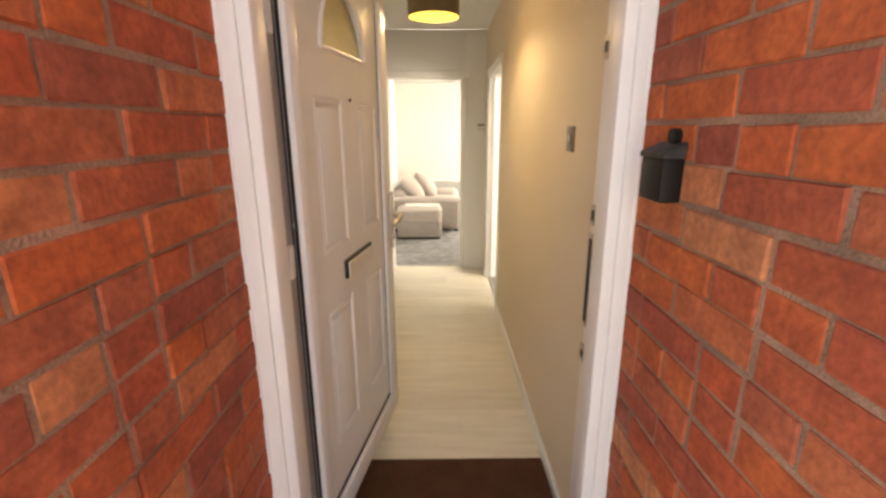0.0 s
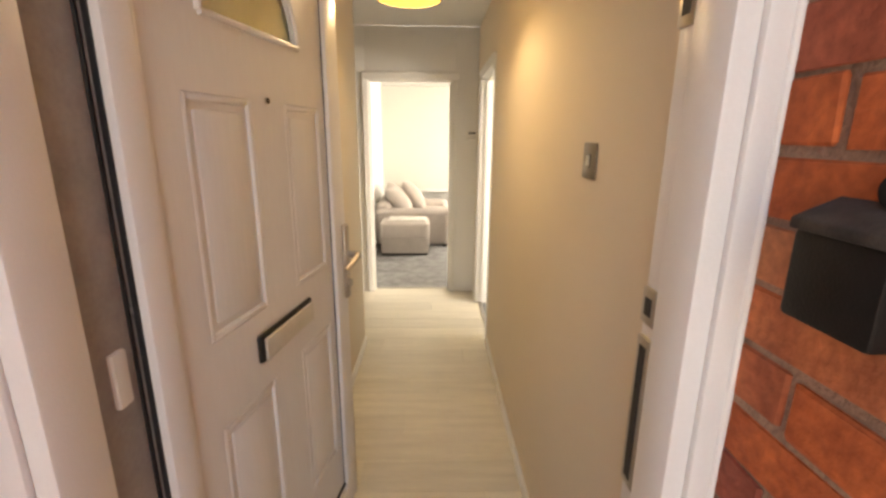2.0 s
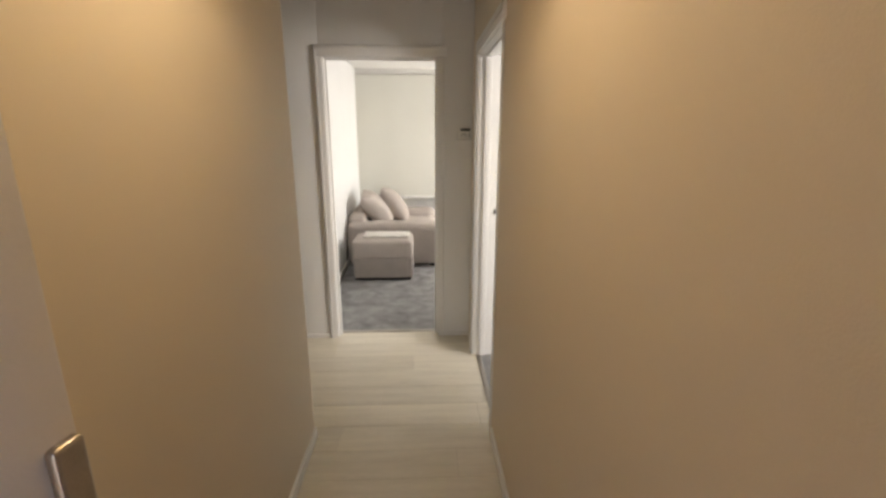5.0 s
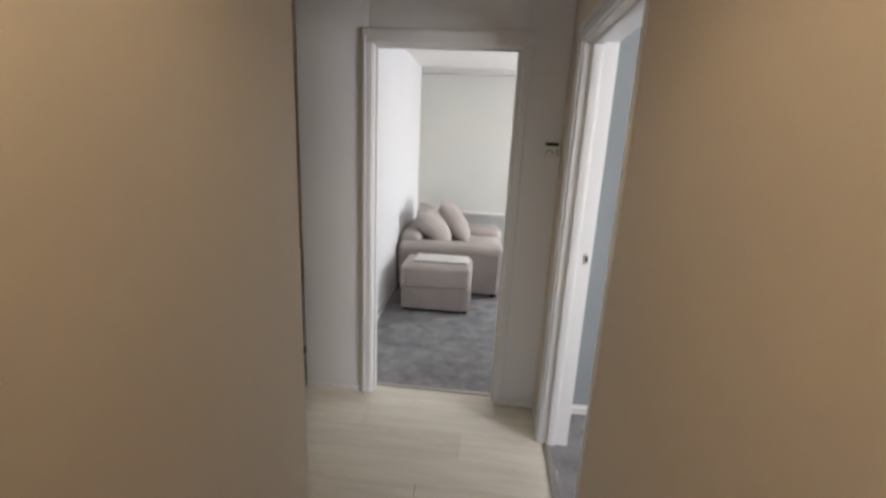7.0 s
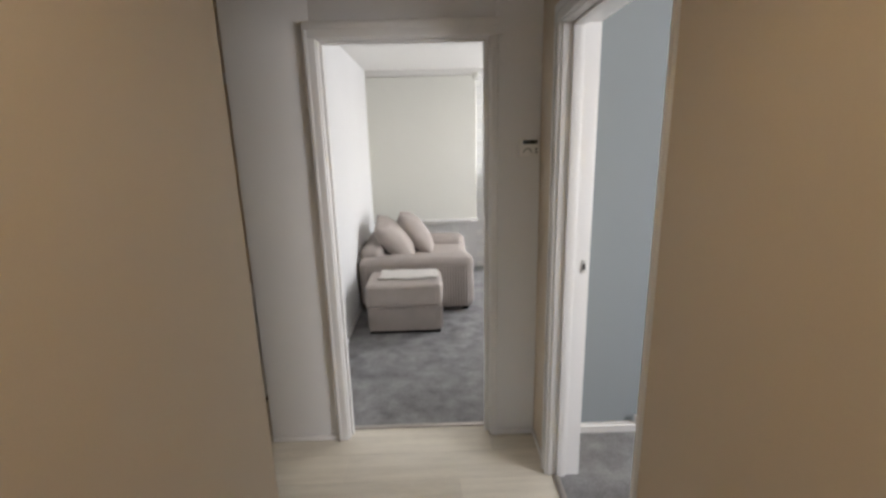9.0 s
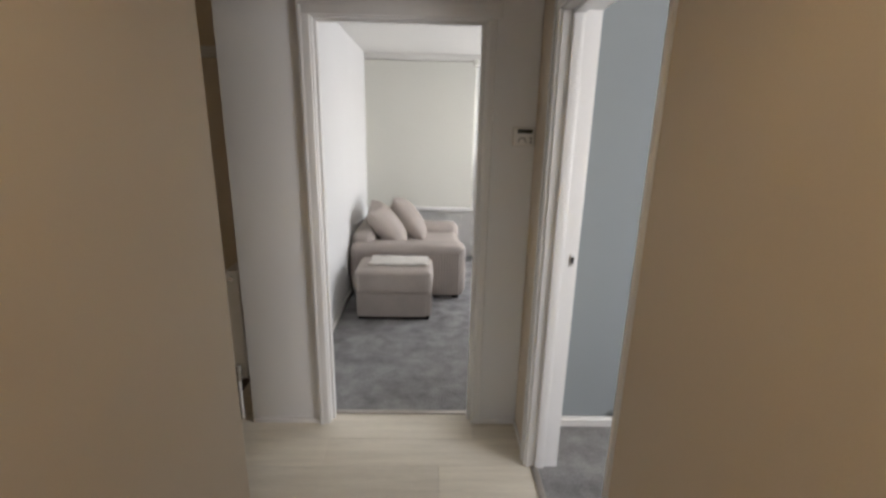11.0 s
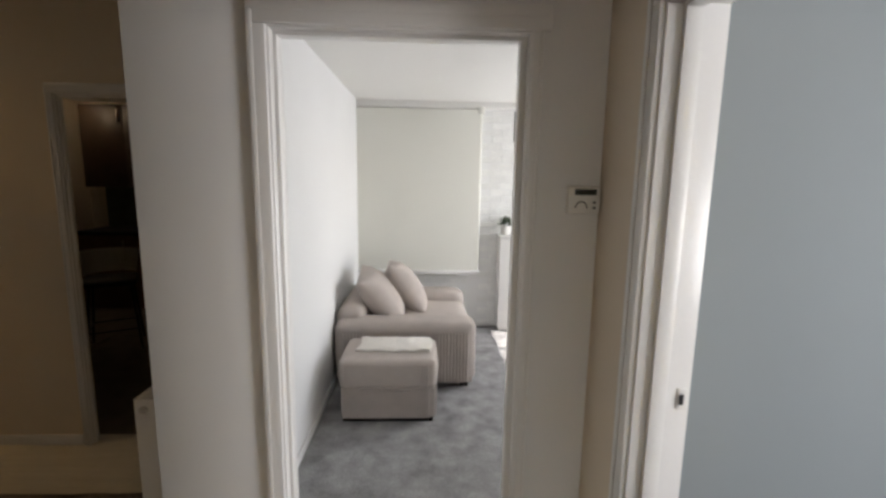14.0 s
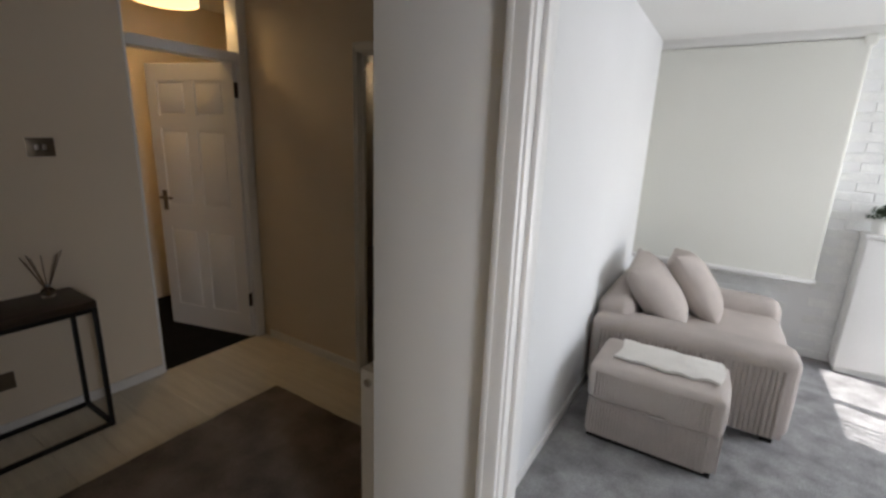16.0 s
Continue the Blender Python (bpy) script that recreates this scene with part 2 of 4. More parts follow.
# ---- the plan (metres) ----
XL, XR = -0.307, 0.608          # entrance hall, between its side walls
YD, YE = 1.168, 3.66            # front door's back, end of the hall's left wall
YB0, YB1 = 3.69, 4.498          # bedroom opening in the right wall
YF, YF2 = 4.825, 4.945           # wall with the living room door
DX0, DX1 = -0.386, 0.37        # living room opening
HZ = 2.0                       # door openings
CZ = 2.45                      # ceilings
WX, WY = -2.90, 5.945           # wide hall: far left wall, far wall
RX = -0.803                    # wide hall: wall with the radiator
LX, LX1, LY, LZ = -0.63, 2.6, 8.12, 2.335  # living room and its far wall
BZ = 1.975                     # bedroom door opening

structure(boxes("wall_hall_left", [(XL - 0.11, XL, YD, YE, 0, CZ)], hall_paint, 0.004), "warm cream painted plaster wall of the entrance hall")
structure(boxes("wall_hall_right", [(XR, XR + 0.142, YD, YB0 - 0.03, 0, CZ), (XR, XR + 0.142, YB0 - 0.03, YB1 + 0.03, BZ + 0.03, CZ), (XR, XR + 0.142, YB1 + 0.03, YF, 0, CZ)],
                hall_paint), "warm cream painted plaster wall with a bedroom opening")
structure(boxes("wall_wide_hall_near", [(WX, XL - 0.11, YE - 0.11, YE, 0, CZ)], hall_paint), "cream painted wall of the wide hall")
structure(boxes("wall_wide_hall_left", [(WX - 0.11, WX, YE - 0.11, 5.188, 0, CZ), (WX - 0.11, WX, 5.188, WY, 2.40, CZ)], hall_paint), "cream painted wall with a tall doorway")
structure(boxes("wall_wide_hall_far", [(WX - 0.11, -1.908, WY, WY + 0.05, 0, CZ), (-1.908, -1.032, WY, WY + 0.05, 2.013, CZ), (-1.032, RX, WY, WY + 0.05, 0, CZ)],
                hall_paint), "cream painted wall with the kitchen doorway")
structure(boxes("wall_living_room_door", [(RX, DX0 - 0.03, YF, YF2, 0, CZ), (DX0 - 0.03, DX1 + 0.03, YF, YF2, HZ + 0.03, CZ), (DX1 + 0.03, LX1, YF, YF2, 0, CZ)],
                cool_paint, 0.003), "off-white painted wall round the living room doorway")
structure(boxes("wall_living_room_left", [(RX, LX, YF2, 9.4, 0, CZ)], cool_paint), "white painted wall behind the armchair")
structure(boxes("wall_living_room_far", [(RX, LX1 + 0.2, LY, LY + 0.15, 0, CZ)], cool_paint), "white painted far wall of the living room")
WYA, WYB, WZA, WZB = 6.42, 8.02, 0.25, 2.0
structure(boxes("wall_living_room_right", [(LX1, LX1 + 0.2, YF, WYA, 0, CZ), (LX1, LX1 + 0.2, WYB, LY + 0.15, 0, CZ), (LX1, LX1 + 0.2, WYA, WYB, 0, WZA), (LX1, LX1 + 0.2, WYA, WYB, WZB, CZ)],
                cool_paint), "white painted wall with the sunny window")
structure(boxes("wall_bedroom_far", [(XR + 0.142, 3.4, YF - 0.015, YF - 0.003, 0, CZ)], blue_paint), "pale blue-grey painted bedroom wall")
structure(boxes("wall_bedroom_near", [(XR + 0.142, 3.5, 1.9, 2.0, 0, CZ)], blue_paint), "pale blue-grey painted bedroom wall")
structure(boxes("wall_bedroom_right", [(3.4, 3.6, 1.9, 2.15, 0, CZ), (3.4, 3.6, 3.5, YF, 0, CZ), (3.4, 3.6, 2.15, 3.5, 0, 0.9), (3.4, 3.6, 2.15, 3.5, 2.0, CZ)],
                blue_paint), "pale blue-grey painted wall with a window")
structure(boxes("wall_lobby", [(-4.4, -4.3, 4.6, 6.9, 0, CZ + 0.14), (-4.3, WX - 0.11, 4.6, 4.7, 0, CZ + 0.14), (-4.3, WX - 0.11, 6.8, 6.9, 0, CZ + 0.14), (WX - 0.11, WX, WY + 0.1, 6.9, 0, CZ + 0.14)],
                hall_paint), "cream painted walls of the small lobby")
structure(boxes("wall_kitchen", [(-4.3, -4.2, 6.9, 9.4, 0, CZ), (-4.2, RX, 9.3, 9.4, 0, CZ), (-4.2, WX, 6.9, 7.0, 0, CZ)],
                hall_paint), "dim cream kitchen walls")

structure(boxes("ceiling_hall", [(WX - 0.11, XR + 0.142, YD - 0.14, YF, CZ, CZ + 0.15), (WX - 0.11, RX, YF, 9.4, CZ, CZ + 0.15)], ceiling_paint), "off-white matt painted ceiling")
structure(boxes("ceiling_bedroom", [(XR + 0.142, 3.6, 1.9, YF, CZ, CZ + 0.15)], ceiling_paint), "white bedroom ceiling")
structure(boxes("ceiling_lobby", [(-4.4, WX - 0.11, 4.6, 6.9, CZ + 0.14, CZ + 0.3)], ceiling_paint), "white lobby ceiling")
structure(boxes("ceiling_kitchen", [(-4.3, WX - 0.11, 6.9, 9.4, CZ, CZ + 0.15)], ceiling_paint), "dim kitchen ceiling")
structure(boxes("ceiling_living_room", [(LX - 0.01, LX1 + 0.2, YF2, LY + 0.15, LZ, CZ + 0.15)], ceiling_paint), "white painted living room ceiling")

# floors
structure(boxes("floor_base", [(WX - 0.11, XR + 0.142, YD - 0.1, YF2 - 0.03, -0.12, -0.012), (WX - 0.11, RX, YF2 - 0.03, 9.4, -0.12, -0.012)], underlay), "concrete slab under the laminate")
structure(boxes("floor_living_room", [(LX, LX1, YF2 - 0.03, LY, -0.12, 0.004)], carpet), "mottled grey plush carpet")
structure(boxes("floor_bedroom", [(XR + 0.03, 3.4, 2.0, YF - 0.015, -0.115, 0.003)], carpet), "mottled grey plush carpet")
structure(boxes("floor_lobby", [(-4.3, WX - 0.02, 4.7, 6.8, -0.12, 0.002)], dark_mat), "near-black ribbed lobby carpet")
structure(boxes("floor_kitchen", [(-4.2, WX - 0.11, 7.0, 9.3, -0.12, 0.0)], underlay), "dark kitchen floor")
structure(boxes("threshold", [(DX0, DX1, YF2 - 0.045, YF2 - 0.015, -0.01, 0.007)], satin_steel, 0.002), "thin metal carpet strip in the doorway")
structure(boxes("threshold", [(XR + 0.02, XR + 0.05, YB0, YB1, -0.01, 0.007)], satin_steel, 0.002), "thin metal carpet strip in the doorway")


# skirting boards
def skirting(items, mat=gloss_white, label="white painted skirting board", high=0.062):
    bm = bmesh.new()
    for x0, x1, y0, y1 in items:
        add_box(bm, x0, x1, y0, y1, 0.0, high, 0.004, 2)
    structure(mesh_object("baseboard", bm, mat, True), label)


skirting([(XL, XL + 0.014, YD + 0.02, YE - 0.003)])
skirting([(XR - 0.014, XR, YD + 0.02, YB0 - 0.075)])
skirting([(RX + 0.003, DX0 - 0.06, YF - 0.010, YF)], high=0.03)
skirting([(DX1 + 0.035, XR, YF - 0.010, YF), (XR - 0.010, XR, YB1 + 0.075, YF - 0.010)], high=0.03)
skirting([(LX, LX + 0.014, YF2, LY)])
skirting([(WX, WX + 0.014, YE, 5.19), (WX + 0.08, -1.93, WY - 0.014, WY), (-0.99, RX, WY - 0.014, WY)])
skirting([(XR + 0.16, 3.4, YF - 0.03, YF - 0.015)])


# door linings and architraves
def frame_parts(u0, u1, depth0, depth1, top, place, arch=0.062, floor=0.0, both=False, slim=False, bare=False):
    """Lining with a stop and a moulded architrave round an opening u0..u1; place turns (u, depth, z) boxes into the world."""
    out = []
    d = depth1 - depth0

    def build(name, items, bevel):
        bm = bmesh.new()
        for b in items:
            x0, x1, y0, y1, z0, z1 = place(*b)
            add_box(bm, min(x0, x1), max(x0, x1), min(y0, y1), max(y0, y1), z0, z1, bevel, 2)
        out.append(mesh_object(name, bm, gloss_white, True))

    build("lining", [(u0 - 0.028, u0, depth0 - 0.002, depth1 + 0.002, floor, top), (u1, u1 + 0.028, depth0 - 0.002, depth1 + 0.002, floor, top), (u0 - 0.028, u1 + 0.028, depth0 - 0.002, depth1 + 0.002, top, top + 0.028)], 0.002)
    build("door_stop", [(u0, u0 + 0.012, depth0 + d * 0.25, depth0 + d * 0.55, floor, top - 0.012), (u1 - (0.022 if slim else 0.012), u1, depth0 + d * 0.25, depth0 + d * 0.55, floor, top - 0.012), (u0, u1, depth0 + d * 0.25, depth0 + d * 0.55, top - 0.012, top)], 0.002)
    for a, b in ((depth0 - 0.016, depth0),) + (((depth1, depth1 + 0.016),) if both else ()):
        g = 0.006
        w = arch
        build("architrave", [(u0 - g - (0.02 if bare else w), u0 - g, a + (0.008 if bare else 0), b, floor, top + g), (u1 + g, u1 + g + (0.034 if slim else w), a + (0.004 if slim else 0), b, floor, top + g), (u0 - g - w, u1 + g + w, a, b, top + g, top + g + w + 0.014)], 0.005)
        a2 = a - 0.006 if a < depth0 else b
        b2 = a if a < depth0 else b + 0.006
        build("architrave", ([] if bare else [(u0 - g - w + 0.004, u0 - g - w * 0.62, a2, b2, floor, top + g + w * 0.62)]) + [(u1 + g + 0.022, u1 + g + 0.032, a2 + 0.003, b2 + 0.006, floor, top + g) if slim else (u1 + g + w * 0.62, u1 + g + w - 0.004, a2, b2, floor, top + g + w * 0.62), (u0 - g - w + 0.004, u1 + g + w - 0.004, a2, b2, top + g + w * 0.62, top + g + w + 0.010)], 0.003)
    return out


along_x = lambda u0, u1, d0, d1, z0, z1: (u0, u1, d0, d1, z0, z1)
along_y = lambda u0, u1, d0, d1, z0, z1: (d0, d1, u0, u1, z0, z1)
lr_frame = thing("door_frame_living_room", frame_parts(DX0, DX1, YF, YF2, HZ, along_x, 0.055, slim=True), "white gloss painted door frame with moulded architrave", "door frame", (0, YF, 0), kind="structure")
bd_frame = thing("door_frame_bedroom", frame_parts(YB0, YB1, XR, XR + 0.142, BZ, along_y, 0.055, bare=True), "white gloss painted door frame with a strike plate", "door frame", (XR, YB1, 0), kind="structure")
thing("door_frame_kitchen", frame_parts(-1.88, -1.06, WY, WY + 0.05, 1.985, along_x, 0.036), "white painted kitchen door frame", "door frame", (-1.4, WY, 0), kind="structure")
for z in (0.205, 1.70):
    adopt(lr_frame, boxes("hinge", [(DX1 - 0.016, DX1 + 0.002, YF2 - 0.036, YF2 - 0.004, z, z + 0.095)], brass_dark, 0.001))
# strike plate of the bedroom door; a dark block paints the latch hole's shade
adopt(bd_frame, boxes("strike_plate", [(XR + 0.110, XR + 0.137, YB1 - 0.0035, YB1 + 0.001, 1.0, 1.056)], gloss_white, 0.001))
adopt(bd_frame, boxes("latch_hole_shade", [(XR + 0.114, XR + 0.125, YB1 - 0.0065, YB1 - 0.003, 1.014, 1.042)], rubber, 0.001))
# lobby doorway: jambs, transom beam and open fanlight above
structure(boxes("door_frame_lobby", [(WX - 0.112, WX + 0.003, 5.19, 5.206, 0, 2.40), (WX - 0.115, WX + 0.012, 5.875, WY - 0.002, 0, 2.40), (WX - 0.11, WX + 0.006, 5.206, 5.875, 1.975, 2.035), (WX - 0.112, WX + 0.003, 5.19, WY - 0.002, 2.375, 2.40)],
                gloss_white, 0.004), "white painted door frame with an open fanlight over its beam")


# ---- panelled doors ----
def panel_door(name, width, height, thick, panels, mat, label, m, hinge_z=(0.25, 1.75), handle=True, knob_side=1):
    """A door leaf in its own axes: u from the hinge along x, faces towards +-y, z up, with raised-and-fielded panels."""
    parts = []
    bm = bmesh.new()
    us = sorted({0, width, *[p[0] for p in panels], *[p[1] for p in panels]})
    zs = sorted({0.006, height, *[p[2] for p in panels], *[p[3] for p in panels]})
    for a, b in zip(us, us[1:]):
        for c, d in zip(zs, zs[1:]):
            hole = any(p[0] <= a and b <= p[1] and p[2] <= c and d <= p[3] for p in panels)
            h = thick / 2 - (0.009 if hole else 0)
            add_box(bm, a, b, -h, h, c, d)
    bmesh.ops.remove_doubles(bm, verts=bm.verts, dist=0.0004)
    parts.append(mesh_object("leaf", bm, mat))
    for p in panels:
        bm = bmesh.new()
        add_box(bm, p[0] + 0.022, p[1] - 0.022, -thick / 2 + 0.001, thick / 2 - 0.001, p[2] + 0.022, p[3] - 0.022, 0.0075, 2)
        parts.append(mesh_object("panel", bm, mat, True))
    for z in hinge_z:
        parts.append(boxes("hinge", [(-0.008, 0.004, -thick / 2 - 0.006, thick / 2, z, z + 0.1)], brass_dark, 0.002))
    if handle:
        bm = bmesh.new()
        for s in (-1, 1):
            add_box(bm, width - 0.085, width - 0.045, min(s * thick / 2, s * (thick / 2 + 0.008)), max(s * thick / 2, s * (thick / 2 + 0.008)), 0.93, 1.08, 0.003, 2)
            add_cyl(bm, (width - 0.065, s * thick / 2, 1.03), (width - 0.065, s * (thick / 2 + 0.05), 1.03), 0.009)
            add_box(bm, width - 0.18, width - 0.055, s * (thick / 2 + 0.045) - 0.007, s * (thick / 2 + 0.045) + 0.007, 1.022, 1.04, 0.006, 2)
        parts.append(mesh_object("handle", bm, switch_metal, True))
    e = new(name)
    for p in parts:
        p.parent = e
    e.matrix_world = m
    return tagged(e, label, "door")


six = [(0.09, 0.34, 1.62, 1.86), (0.42, 0.67, 1.62, 1.86), (0.09, 0.34, 0.98, 1.53), (0.42, 0.67, 0.98, 1.53), (0.09, 0.34, 0.18, 0.80), (0.42, 0.67, 0.18, 0.80)]
panel_door("panel_door", 0.76, 1.975, 0.036, six, gloss_white, "white six-panel interior door standing open into the lobby", pose(WX - 0.03, 5.862, 0, 0, 0, 180 + 15.5))
panel_door("panel_door", 0.76, 1.975, 0.036, six, gloss_white, "white six-panel door folded back into the living room", pose(DX1 + 0.022, YF2 + 0.03, 0, 0, 0, 14), hinge_z=(0.2, 1.66))
panel_door("panel_door", 0.75, 1.975, 0.036, six, gloss_white, "white six-panel door standing open into the bedroom", pose(XR + 0.17, YB0 - 0.02, 0, 0, 0, -8))

# ---- front door ----
FY0 = 1.015
FACE = {-1: 1.0, 1: 1.03}     # outer faces of the two jambs
frame_up = []
for s, x0, x1 in ((-1, -0.316, -0.25), (1, 0.51, 0.568)):
    bm = bmesh.new()
    add_box(bm, x0, x1, FACE[s] + 0.012, 1.125 if s > 0 else 1.10, -0.03, 2.15, 0.006, 2)
    if s < 0:
        add_box(bm, x0, x1 - 0.024, 1.095, 1.215, -0.03, 2.15, 0.004, 2)
    else:
        add_box(bm, x0 + 0.010, XR + 0.02, 1.119, 1.172, -0.03, 2.15, 0.003, 2)
    add_box(bm, min(x0, x0 + s * 0.0) + (0.0 if s < 0 else 0.026), x1 - (0.026 if s < 0 else 0.0), FACE[s], FACE[s] + 0.013, -0.03, 2.15, 0.005, 2)
    frame_up.append(mesh_object("jamb", bm, upvc, True))
    if s < 0:
        frame_up.append(boxes("rebate_strip", [(-0.276, -0.2725, 1.108, 1.205, 0.0, 2.08)], strip_grey, 0.001))
        frame_up.append(boxes("gasket", [(-0.276, -0.270, 1.207, 1.214, 0.0, 2.08)], rubber, 0.002))
bm = bmesh.new()
add_box(bm, -0.316, 0.568, FY0, 1.125, 2.09, 2.16, 0.006, 2)
frame_up.append(mesh_object("head", bm, upvc, True))
bm = bmesh.new()
add_box(bm, -0.316, 0.568, FY0 - 0.05, 1.20, -0.075, -0.01, 0.008, 2)
frame_up.append(mesh_object("sill", bm, upvc, True))
# lock keeps down the closing jamb, black plates giving the shade inside their holes
for z0, z1 in ((1.262, 1.315), (0.985, 1.24), (0.88, 0.925), (1.66, 1.71)):
    frame_up.append(boxes("lock_keep", [(0.514, 0.522, 1.130, 1.168, z0, z1)], satin_steel, 0.0015))
    frame_up.append(boxes("lock_hole_shade", [(0.513, 0.5145, 1.139, 1.158, z0 + 0.013, z1 - 0.013)], rubber))
for z0 in (1.12, 1.72, 0.31):
    frame_up.append(boxes("hinge", [(-0.274, -0.262, 1.150, 1.180, z0, z0 + 0.09)], white_plastic, 0.004))
thing("front_door_frame", frame_up, "white plastic front door frame with steel lock keeps", "door frame", (0.15, 1.03, -0.01), kind="structure")

W, H0, H1, UL = 0.885, 0.148, 2.07, 0.036
bm = bmesh.new()
# u along the leaf, face towards -y in leaf axes is the outer face
sash = 0.092
for u0, u1, z0, z1 in ((UL, sash, H0, H1), (W - sash, W, H0, H1), (sash, W - sash, H0, H0 + sash), (sash, W - sash, H1 - sash, H1)):
    add_box(bm, u0, u1, -0.052, 0.0, z0, z1, 0.005, 2)
for u0, u1, z0, z1 in ((sash - 0.002, sash + 0.016, H0 + sash, H1 - sash), (sash, W - sash, H0 + sash - 0.002, H0 + sash + 0.016)):
    add_box(bm, u0, u1, -0.044, 0.0, z0, z1, 0.006, 2)
sash_ob = mesh_object("sash", bm, upvc, True)
gk = boxes("gasket", [(W - sash - 0.0025, W - sash + 0.0005, -0.039, -0.03, H0 + sash, H1 - sash), (UL - 0.0035, UL + 0.001, -0.036, -0.027, H0, H1), (sash + 0.016, W - sash, -0.0445, -0.03, H0 + sash + 0.016, H0 + sash + 0.02)], rubber)
hg = boxes("rebate_strip", [(UL - 0.003, UL + 0.001, -0.0265, -0.004, H0, 1.247), (UL - 0.003, UL + 0.001, -0.0265, -0.004, 1.26, H1)], strip_grey)
# moulded skin with four fields and a fan light
pan = [(0.188, 0.405, 1.12, 1.598), (0.548, 0.757, 1.12, 1.598), (0.188, 0.405, 0.43, 0.925), (0.548, 0.757, 0.43, 0.925)]
bm = bmesh.new()
us = sorted({sash, W - sash, *[p[0] for p in pan], *[p[1] for p in pan]})
zs = sorted({H0 + sash, 1.727, *[p[2] for p in pan], *[p[3] for p in pan]})
for a, b in zip(us, us[1:]):
    for c, d in zip(zs, zs[1:]):
        hole = any(p[0] <= a + 0.001 and b <= p[1] + 0.001 and p[2] <= c + 0.001 and d <= p[3] + 0.001 for p in pan)
        add_box(bm, a, b, -0.036 if not hole else -0.030, -0.004, c, d)
# upper part with the fan-shaped hole
UC, ZC, RF = 0.449, 1.74, 0.19
NA = 24
outer = []
for i in range(NA + 1):
    a = math.pi * i / NA
    ca, sa = math.cos(a), math.sin(a)
    k = min(0.5 / max(abs(ca), 1e-6), (H1 - sash - 1.727) / max(sa, 1e-6))
    outer.append((UC + RF * ca, ZC + RF * sa, min(max(UC + k * ca, sash), W - sash), min(1.727 + k * sa, H1 - sash)))
for p, q in zip(outer, outer[1:]):
    f = [bm.verts.new((x, y, z)) for y in (-0.036, -0.004) for x, z in ((p[0], p[1]), (p[2], p[3]), (q[2], q[3]), (q[0], q[1]))]
    bm.faces.new(f[:4]), bm.faces.new(f[4:][::-1]), bm.faces.new((f[0], f[3], f[7], f[4]))
add_box(bm, sash, W - sash, -0.036, -0.004, 1.727, 1.7395)
bmesh.ops.recalc_face_normals(bm, faces=bm.faces)
skin = mesh_object("door_skin", bm, door_skin)
fields = []
for p in pan:
    bm = bmesh.new()
    w = 0.015
    for u0, u1, z0, z1 in ((p[0], p[0] + w, p[2], p[3]), (p[1] - w, p[1], p[2], p[3]), (p[0] + w, p[1] - w, p[2], p[2] + w), (p[0] + w, p[1] - w, p[3] - w, p[3])):
        add_box(bm, u0, u1, -0.0378, -0.024, z0, z1, 0.005, 2)
    add_box(bm, p[0] + 0.03, p[1] - 0.03, -0.0345, -0.02, p[2] + 0.03, p[3] - 0.03, 0.006, 2)
    fields.append(mesh_object("moulding", bm, door_skin, True))
# fan light glass and its bead
bm = bmesh.new()
vs = [bm.verts.new((UC + RF * math.cos(math.pi * i / NA), -0.022, ZC + RF * math.sin(math.pi * i / NA))) for i in range(NA + 1)]
bm.faces.new(vs)
r = bmesh.ops.extrude_face_region(bm, geom=bm.faces[:])
bmesh.ops.translate(bm, verts=[v for v in r["geom"] if isinstance(v, bmesh.types.BMVert)], vec=(0, 0.008, 0))
bmesh.ops.recalc_face_normals(bm, faces=bm.faces)
pane = mesh_object("glass", bm, frosted)
bm = bmesh.new()
pts = [(UC + RF * math.cos(math.pi * i / NA), ZC + RF * math.sin(math.pi * i / NA)) for i in range(NA + 1)]
pts.append(pts[0])
for a, b in zip(pts, pts[1:]):
    add_cyl(bm, (a[0], -0.038, a[1]), (b[0], -0.038, b[1]), 0.008, n=8)
bead = mesh_object("glazing_bead", bm, door_skin, True)
# letter plate, spy hole, lever handle
lu0, lu1 = 0.337, 0.612
lp = boxes("letter_plate", [(lu0, lu1, -0.046, -0.034, 0.996, 1.067)], black_plastic, 0.006)
flap = boxes("letter_flap", [(lu0 + 0.016, lu1 - 0.004, -0.052, -0.044, 1.0, 1.055)], flap_steel, 0.003)
spy = lathe("spy_hole", [(0.0001, 0.004), (0.004, 0.005), (0.0065, 0.003), (0.007, 0.0)], brass_dark)
spy.matrix_world = pose(0.472, -0.037, 1.6, 90, 0, 0)
hu = W - 0.022
bm = bmesh.new()
add_box(bm, hu - 0.017, hu + 0.017, -0.066, -0.051, 0.975, 1.235, 0.006, 3)
add_cyl(bm, (hu, -0.055, 1.131), (hu, -0.10, 1.131), 0.012)
add_cyl(bm, (hu, -0.10, 1.131), (hu - 0.02, -0.106, 1.129), 0.0115, 0.0105)
add_cyl(bm, (hu - 0.02, -0.106, 1.129), (hu - 0.115, -0.10, 1.105), 0.0105, 0.0085)
add_cyl(bm, (hu, -0.06, 1.03), (hu, -0.075, 1.03), 0.013)
lever = mesh_object("handle", bm, satin_steel, True)
front = new("front_door")
for p in [sash_ob, gk, hg, skin, *fields, pane, bead, lp, flap, spy, lever]:
    p.parent = front
front.matrix_world = pose(-0.301, 1.19, 0, 0, 0, 80.0)
tagged(front, "white panelled front door with fan light and letter plate, standing open", "front door")

structure(boxes("doormat_well", [(XL + 0.015, XR - 0.015, YD, 1.812, -0.012, 0.001)], mat_fibre), "brown coir entrance matting set in the floor")

